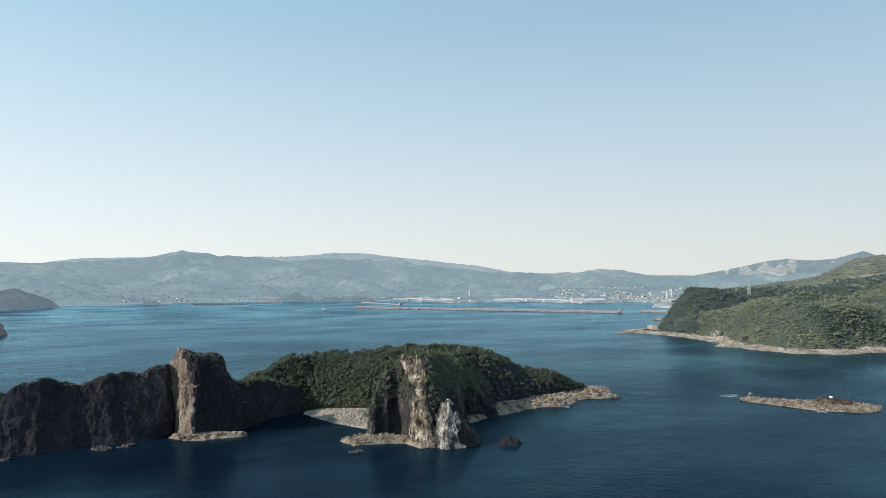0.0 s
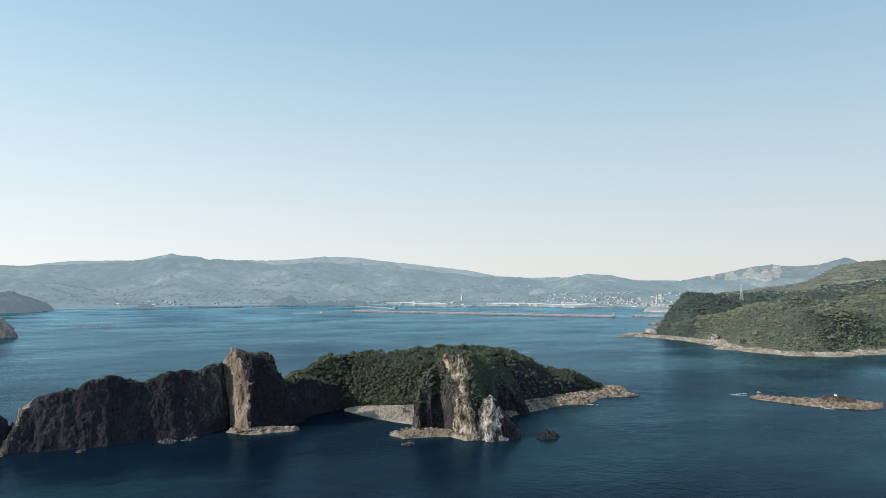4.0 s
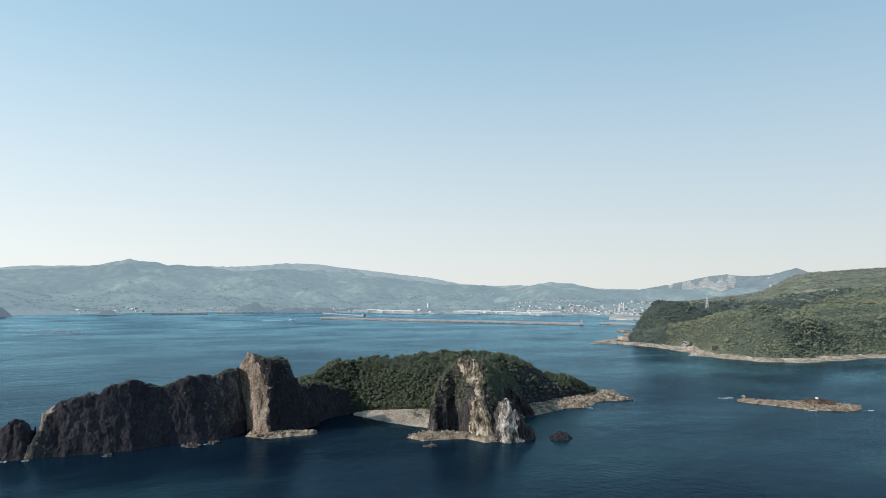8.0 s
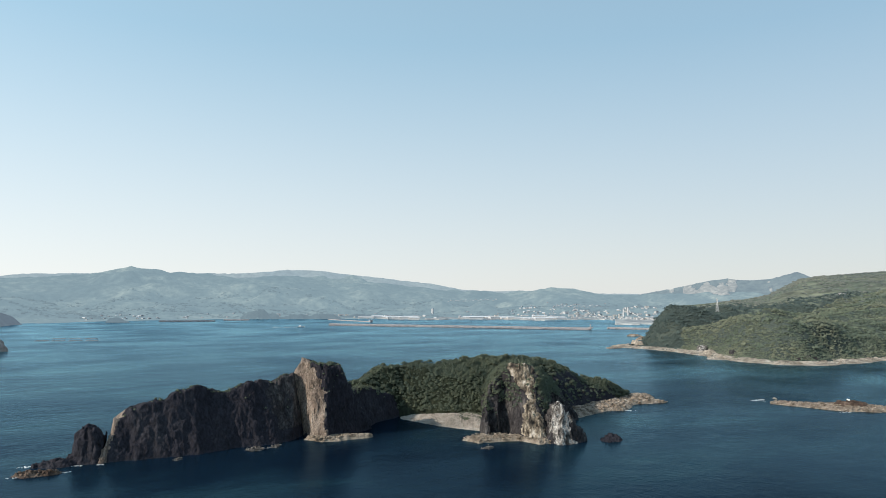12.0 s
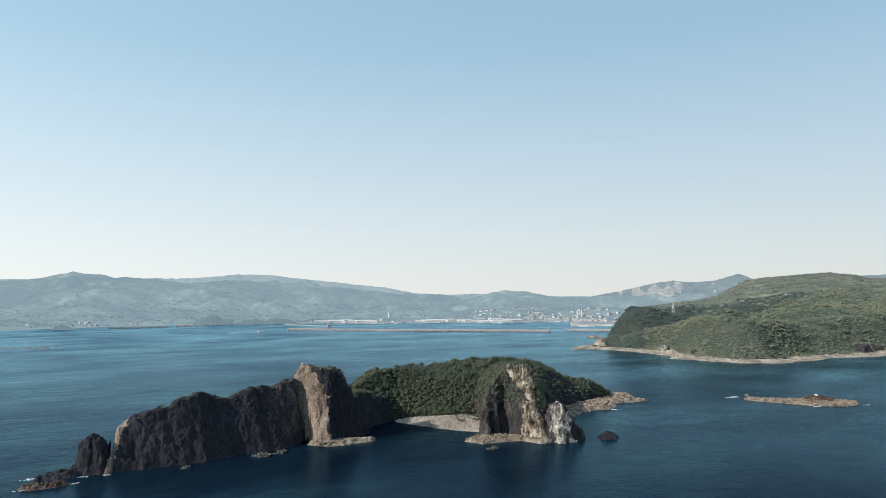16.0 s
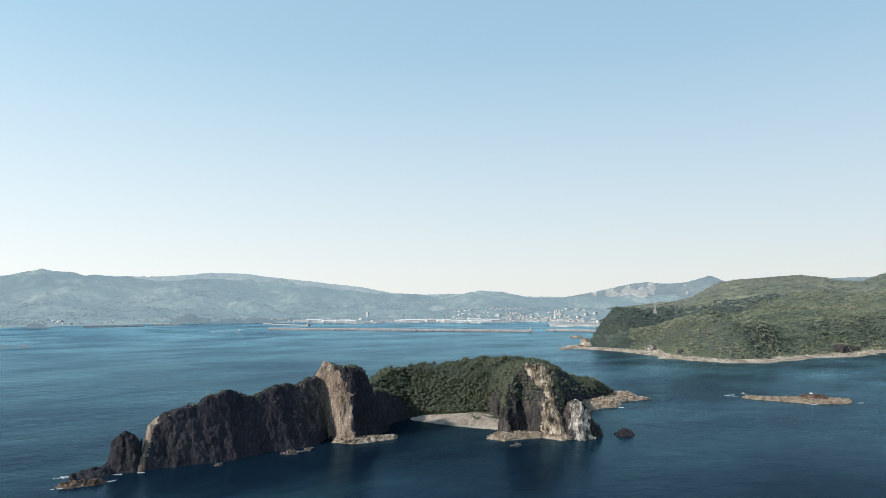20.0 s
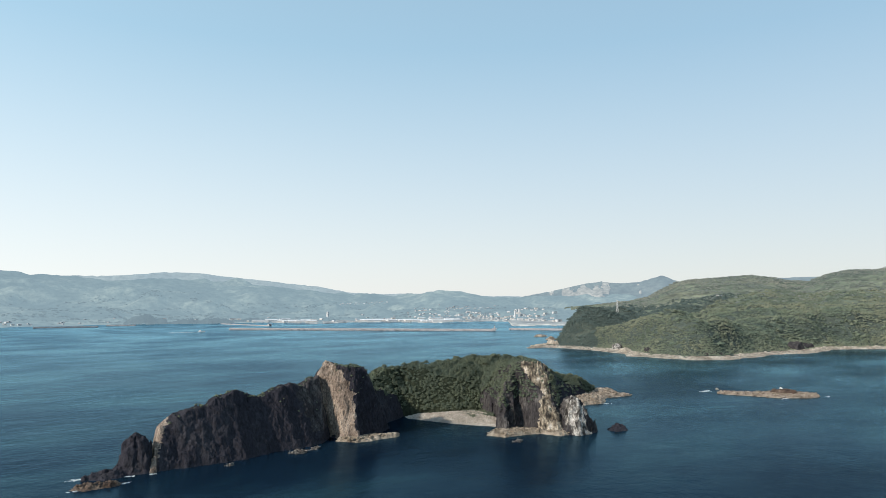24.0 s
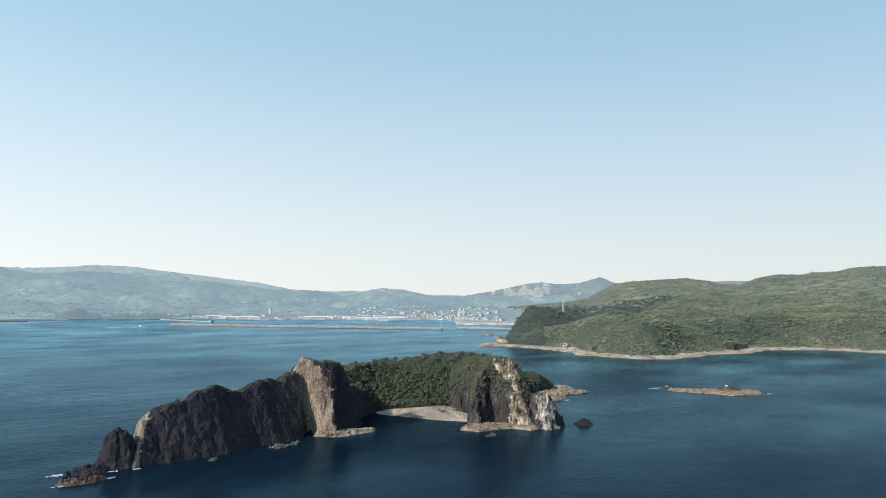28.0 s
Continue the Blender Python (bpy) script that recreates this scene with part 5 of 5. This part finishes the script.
silo(9.9, 2760, 24, 5, "water_tower", "tall white cylindrical tower behind the harbour")
silo(25.75, 2680, 30, 3.4, "silo", "white harbour silo beside the town blocks")
silo(26.1, 2690, 30, 3.4, "silo", "white harbour silo beside the town blocks")


# ---- stones on the beach, the shelf and the spit ----
def stone_template(seed):
    v, f = ico(1)
    k = 1 + 0.3 * fbm(v[:, 0] * 1.3 + seed * 5.0, v[:, 1] * 1.3, v[:, 2] * 1.3, 2)
    v = np.sign(v) * np.abs(v) ** 0.75
    return v * k[:, None] * np.array([1.15, 0.9, 0.5]), f


STONES = [stone_template(s) for s in range(5)]


def stones(name, poly, height, n, lo, hi, material, label, parent, seed):
    xs, ys = [q[0] for q in poly], [q[1] for q in poly]
    x, y, r = scatter(n, (min(xs), max(xs), min(ys), max(ys)), seed)
    h = height(x, y)
    keep = (inside(x, y, poly) > 0.5) & (h > 0.05)
    x, y, h = x[keep], y[keep], h[keep]
    rad = lo + (hi - lo) * r.uniform(0, 1, len(x)) ** 2.5
    ob = woods(name, np.stack([x, y, h + rad * 0.2, rad, np.ones(len(x))], 1), STONES, material, label)
    del ob["category"]
    ob.parent = parent


BEACH = [(12, 413), (20, 400), (29, 387), (40, 379), (54, 368), (62, 372), (72, 405), (60, 424), (14, 427)]
SPIT = [(98, 380), (112, 394), (130, 408), (152, 424), (163, 424), (184, 448), (212, 453), (205, 462), (216, 486), (200, 492), (176, 472), (140, 456), (104, 422)]
stones("beach_shingle", BEACH, beach_height, 6500, 0.2, 0.8, SHINGLE, "pale rounded stones heaped on the beach", island, 31)
stones("spit_rubble", SPIT, low_rocks(SPIT, 2.0, 0.5), 3600, 0.3, 1.6, ROCK_REEF, "broken tan boulders along the spit", island, 32)


REEF = [(283, 438), (285, 430), (296, 418), (308, 400), (330, 391), (345, 396), (357, 408), (350, 420), (332, 428), (310, 436), (292, 447)]
stones("reef_rubble", REEF, low_rocks(REEF, 1.1), 900, 0.25, 1.0, ROCK_REEF, "broken tan slabs on the reef", reef, 33)
SHELF = [(34, 347), (41, 337), (55, 341), (66, 340), (72, 331), (80, 331), (76, 345), (56, 358), (44, 356)]
stones("shelf_rubble", SHELF, low_rocks(SHELF, 1.7), 700, 0.25, 1.0, ROCK_SHELF, "broken tan blocks on the shelf", island, 34)


LEDGE = [(-46, 361), (-38, 353), (-27, 356), (-11, 361), (-9, 364), (-24, 366), (-40, 368)]
stones("ledge_rubble", LEDGE, low_rocks(LEDGE, 1.6), 900, 0.25, 1.1, ROCK_SHELF, "broken tan blocks on the ledge under the tower", island, 36)
for i, (rock, poly, top, slope, material) in enumerate(SEA_ROCKS[1:6]):
    stones("loose_rubble", poly, low_rocks(poly, top, slope), 130, 0.2, 0.8, material, "broken blocks lying on the rock", rock, 60 + i)


def shore_rubble():
    x, y, r = scatter(18000, (400, 1000, 660, 1040), 35)
    f = inside(x, y, COAST)
    ok = (f > -1) & (f < 15)
    x, y, f = x[ok], y[ok], f[ok]
    rad = 0.5 + 1.5 * r.uniform(0, 1, len(x)) ** 3
    z = np.maximum(shore_z(x, y), 0)
    woods("shore_rubble", np.stack([x, y, z + rad * 0.15, rad, np.ones(len(x))], 1), STONES, SHORE, "broken boulders strewn along the headland shore")


shore_rubble()


# ---- bare cliffs along the headland shore ----
def shore_cliff(cx, cy, lx, ly, h, material, label, turn=0.0):
    c, s = math.cos(radians(turn)), math.sin(radians(turn))

    def z(X, Y):
        u, v = (X - cx) * c + (Y - cy) * s, -(X - cx) * s + (Y - cy) * c
        d = 1 - (u / lx) ** 2 - (v / ly) ** 2
        return np.minimum(d * h * 1.6, h - 0.5 * np.abs(u) * h / lx)
    r = max(lx, ly) + 4
    tagged(rock_body("shore_cliff", z, (cx - r, cx + r, cy - r, cy + r, h + 5), 1.2, material, None, "", 1.6, 6.0), label, "cliff")


shore_cliff(497, 872, 16, 9, 12, ROCK_WHITE, "pale bare rock standing at the headland shore", 70)
shore_cliff(486, 838, 12, 8, 8, SHORE, "pale bare rock standing at the headland shore", 80)
shore_cliff(494, 792, 14, 9, 11, ROCK_PURPLE, "dark bare cliff under the headland woods", 60)
shore_cliff(752, 776, 20, 14, 15, ROCK_PURPLE, "dark bare cliff under the headland woods", 25)
shore_cliff(800, 800, 24, 14, 10, ROCK_PURPLE, "dark bare cliff under the headland woods", 25)
shore_cliff(540, 719, 22, 9, 9, ROCK_PURPLE, "dark bare cliff under the headland woods", 0)
shore_cliff(474, 1026, 7, 18, 9, SHORE, "grey bare cliff at the tip of the headland", 10)

# ---- foam where the swell breaks ----
def foam(x, y, lx, ly, turn, seed):
    """Broken wash: a scatter of thin ragged scraps, thicker in the middle."""
    r = random.Random(seed)
    bm = bmesh.new()
    for _ in range(int(10 + 5 * lx)):
        cx, cy = r.gauss(0, 0.55) * lx, r.gauss(0, 0.6) * ly
        k = r.uniform(0.15, 0.5) * max(0.35, 1 - abs(cx) / (1.6 * lx))
        n = 9
        ring = [(cx + math.cos(2 * math.pi * i / n) * k * 2.0 * r.uniform(0.4, 1.2), cy + math.sin(2 * math.pi * i / n) * k * r.uniform(0.4, 1.2)) for i in range(n)]
        top = [bm.verts.new((px, py, 0.10)) for px, py in ring]
        low = [bm.verts.new((cx + (px - cx) * 1.1, cy + (py - cy) * 1.1, -0.05)) for px, py in ring]
        bm.faces.new(top)
        for i in range(n):
            bm.faces.new((low[i], low[(i + 1) % n], top[(i + 1) % n], top[i]))
    ob = part("foam", bm, FOAM, None)
    ob.matrix_basis = pose(x, y, 0, 0, 0, turn)
    tagged(ob, "patch of white foam washing round the rocks", "foam", "foam round the rocks")


for i, row in enumerate([(-163, 321, 3.5, 1.2, 10), (-160, 303, 3.0, 0.8, 12), (-152, 304.5, 4.5, 0.5, 22), (-144, 309, 2.0, 0.5, 30), (-144, 320, 3.0, 0.6, 5), (-134, 320.7, 1.6, 0.5, 0),
                         (310, 396, 4.0, 0.8, 170), (351, 393, 4.0, 0.6, 10), (166, 423, 2.5, 0.6, 0), (282, 452, 4.5, 0.6, -30), (289, 456, 3.0, 0.5, -20)]):
    foam(*row, i)


# ---- across the bay: dark cape, knolls, boat, fish pens ----
def cape_far_z(X, Y):
    f = inside(X, Y, [(-1500, 1500), (-900, 1690), (-815, 1760), (-790, 1850), (-805, 1930), (-860, 1990), (-1000, 2100), (-1500, 2150)])
    g = f + 14 * fbm(X / 60, Y / 60, 1.0, 3)
    return np.where(g < 0, g * 0.3, np.minimum(g * 0.7, 38 + 12 * fbm(X / 90, Y / 90, 2.0, 4)) + 4 * fbm(X / 14, Y / 14, 2.0, 2))


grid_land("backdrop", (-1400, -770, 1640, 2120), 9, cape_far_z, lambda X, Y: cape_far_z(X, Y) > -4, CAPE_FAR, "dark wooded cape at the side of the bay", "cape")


def knoll_z(cx, cy, lx, ly, h):
    def z(X, Y):
        d = 1 - ((X - cx) / lx) ** 2 - ((Y - cy) / ly) ** 2 + 0.3 * fbm(X / 25, Y / 25, 1.0, 3)
        return np.clip(d, -0.2, 1) ** 1 * h + 5 * fbm(X / 8, Y / 8, 3.0, 2)
    return z


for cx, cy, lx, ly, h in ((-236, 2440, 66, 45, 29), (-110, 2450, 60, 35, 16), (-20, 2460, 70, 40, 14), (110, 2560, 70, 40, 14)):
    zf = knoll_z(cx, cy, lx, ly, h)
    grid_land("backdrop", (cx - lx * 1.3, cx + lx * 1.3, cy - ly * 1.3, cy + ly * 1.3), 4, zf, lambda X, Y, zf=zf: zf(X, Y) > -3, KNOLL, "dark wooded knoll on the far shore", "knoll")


def boat(x, y, turn):
    bt = tagged(new("fishing_boat"), "small white fishing boat under way in the bay", "boat")
    bm = bmesh.new()
    prof = [(-5.5, 1.5), (-2, 1.7), (2, 1.5), (4.5, 0.8), (6.2, 0.05)]
    rows = []
    for px, w in prof:
        rows.append([bm.verts.new((px, s * w * k, z)) for s, k, z in ((-1, 0.6, -0.4), (-1, 1, 1.3 + 0.05 * px), (1, 1, 1.3 + 0.05 * px), (1, 0.6, -0.4))])
    for a, c in zip(rows, rows[1:]):
        for i in range(4):
            bm.faces.new((a[i], a[(i + 1) % 4], c[(i + 1) % 4], c[i]))
    bm.faces.new(rows[0])
    bm.faces.new(rows[-1][::-1])
    part("hull", bm, PAINT_WHITE, bt)
    bm = box_bm(2.6, 2.0, 2.2, 0.12, 0.9)
    bmesh.ops.translate(bm, verts=bm.verts, vec=(-1.5, 0, 1.1))
    cabin = part("cabin", bm, PAINT_WHITE, bt)
    bm = box_bm(0.1, 1.5, 0.7)
    bmesh.ops.translate(bm, verts=bm.verts, vec=(-0.22, 0, 2.2))
    part("windscreen", bm, GLASS_DARK, cabin)
    bm = bmesh.new()
    tapered(bm, (-2, 0, 3.2), (-2, 0, 5.2), 0.08, 0.05, 6)
    part("mast", bm, STEEL, bt)
    bt.matrix_basis = pose(x, y, 0, 0, 0, turn) @ Matrix.Scale(1.5, 4)
    # wake astern
    bm = bmesh.new()
    for s in (-1, 1):
        pts = [(-6 - 7 * i, s * (1.2 + 1.1 * i), 0.5 + 0.12 * i) for i in range(8)]
        up = [(bm.verts.new((px, py - w, 0.07)), bm.verts.new((px, py + w, 0.07))) for px, py, w in pts]
        for a, c in zip(up, up[1:]):
            bm.faces.new((a[0], a[1], c[1], c[0]))
    wk = part("wake", bm, FOAM, None)
    wk.matrix_basis = pose(x, y, 0, 0, 0, turn) @ Matrix.Diagonal((1.3, 1.8, 1, 1))
    tagged(wk, "white V-shaped wake spreading behind the boat", "wake")


boat(-80, 1752, 0)


def fish_pen(x, y, turn):
    pen = tagged(new("fish_pen"), "floating fish pen with a pale ring of floats", "fish pen", "fish pens in the bay")
    for k in range(4):
        bm = bmesh.new()
        tapered(bm, (-9, 0, 0.15), (9, 0, 0.15), 0.35, 0.35, 8)
        ob = part("float", bm, CONCRETE, pen)
        a = radians(90 * k)
        ob.matrix_basis = pose(9 * math.sin(a), -9 * math.cos(a), 0.02 * (k % 2), 0, 0, 90 * k)
    pen.matrix_basis = pose(x, y, 0, 0, 0, turn)


for i in range(7):
    fish_pen(-490 + 26 * (i % 4) + 6 * (i // 4), 1225 + 60 * (i // 4), 8)


# ---- rocks awash off the headland point ----
for poly, top in (([(548, 1180), (556, 1172), (570, 1178), (574, 1192), (560, 1196)], 6.0), ([(585, 1300), (600, 1290), (622, 1298), (610, 1312)], 4.0), ([(396, 975), (404, 968), (424, 976), (436, 990), (420, 992)], 1.3)):
    sea_rock("sea_rock", poly, top, "brown rocks awash off the headland point", ROCK_REEF, step=1.0, rough=1.2)
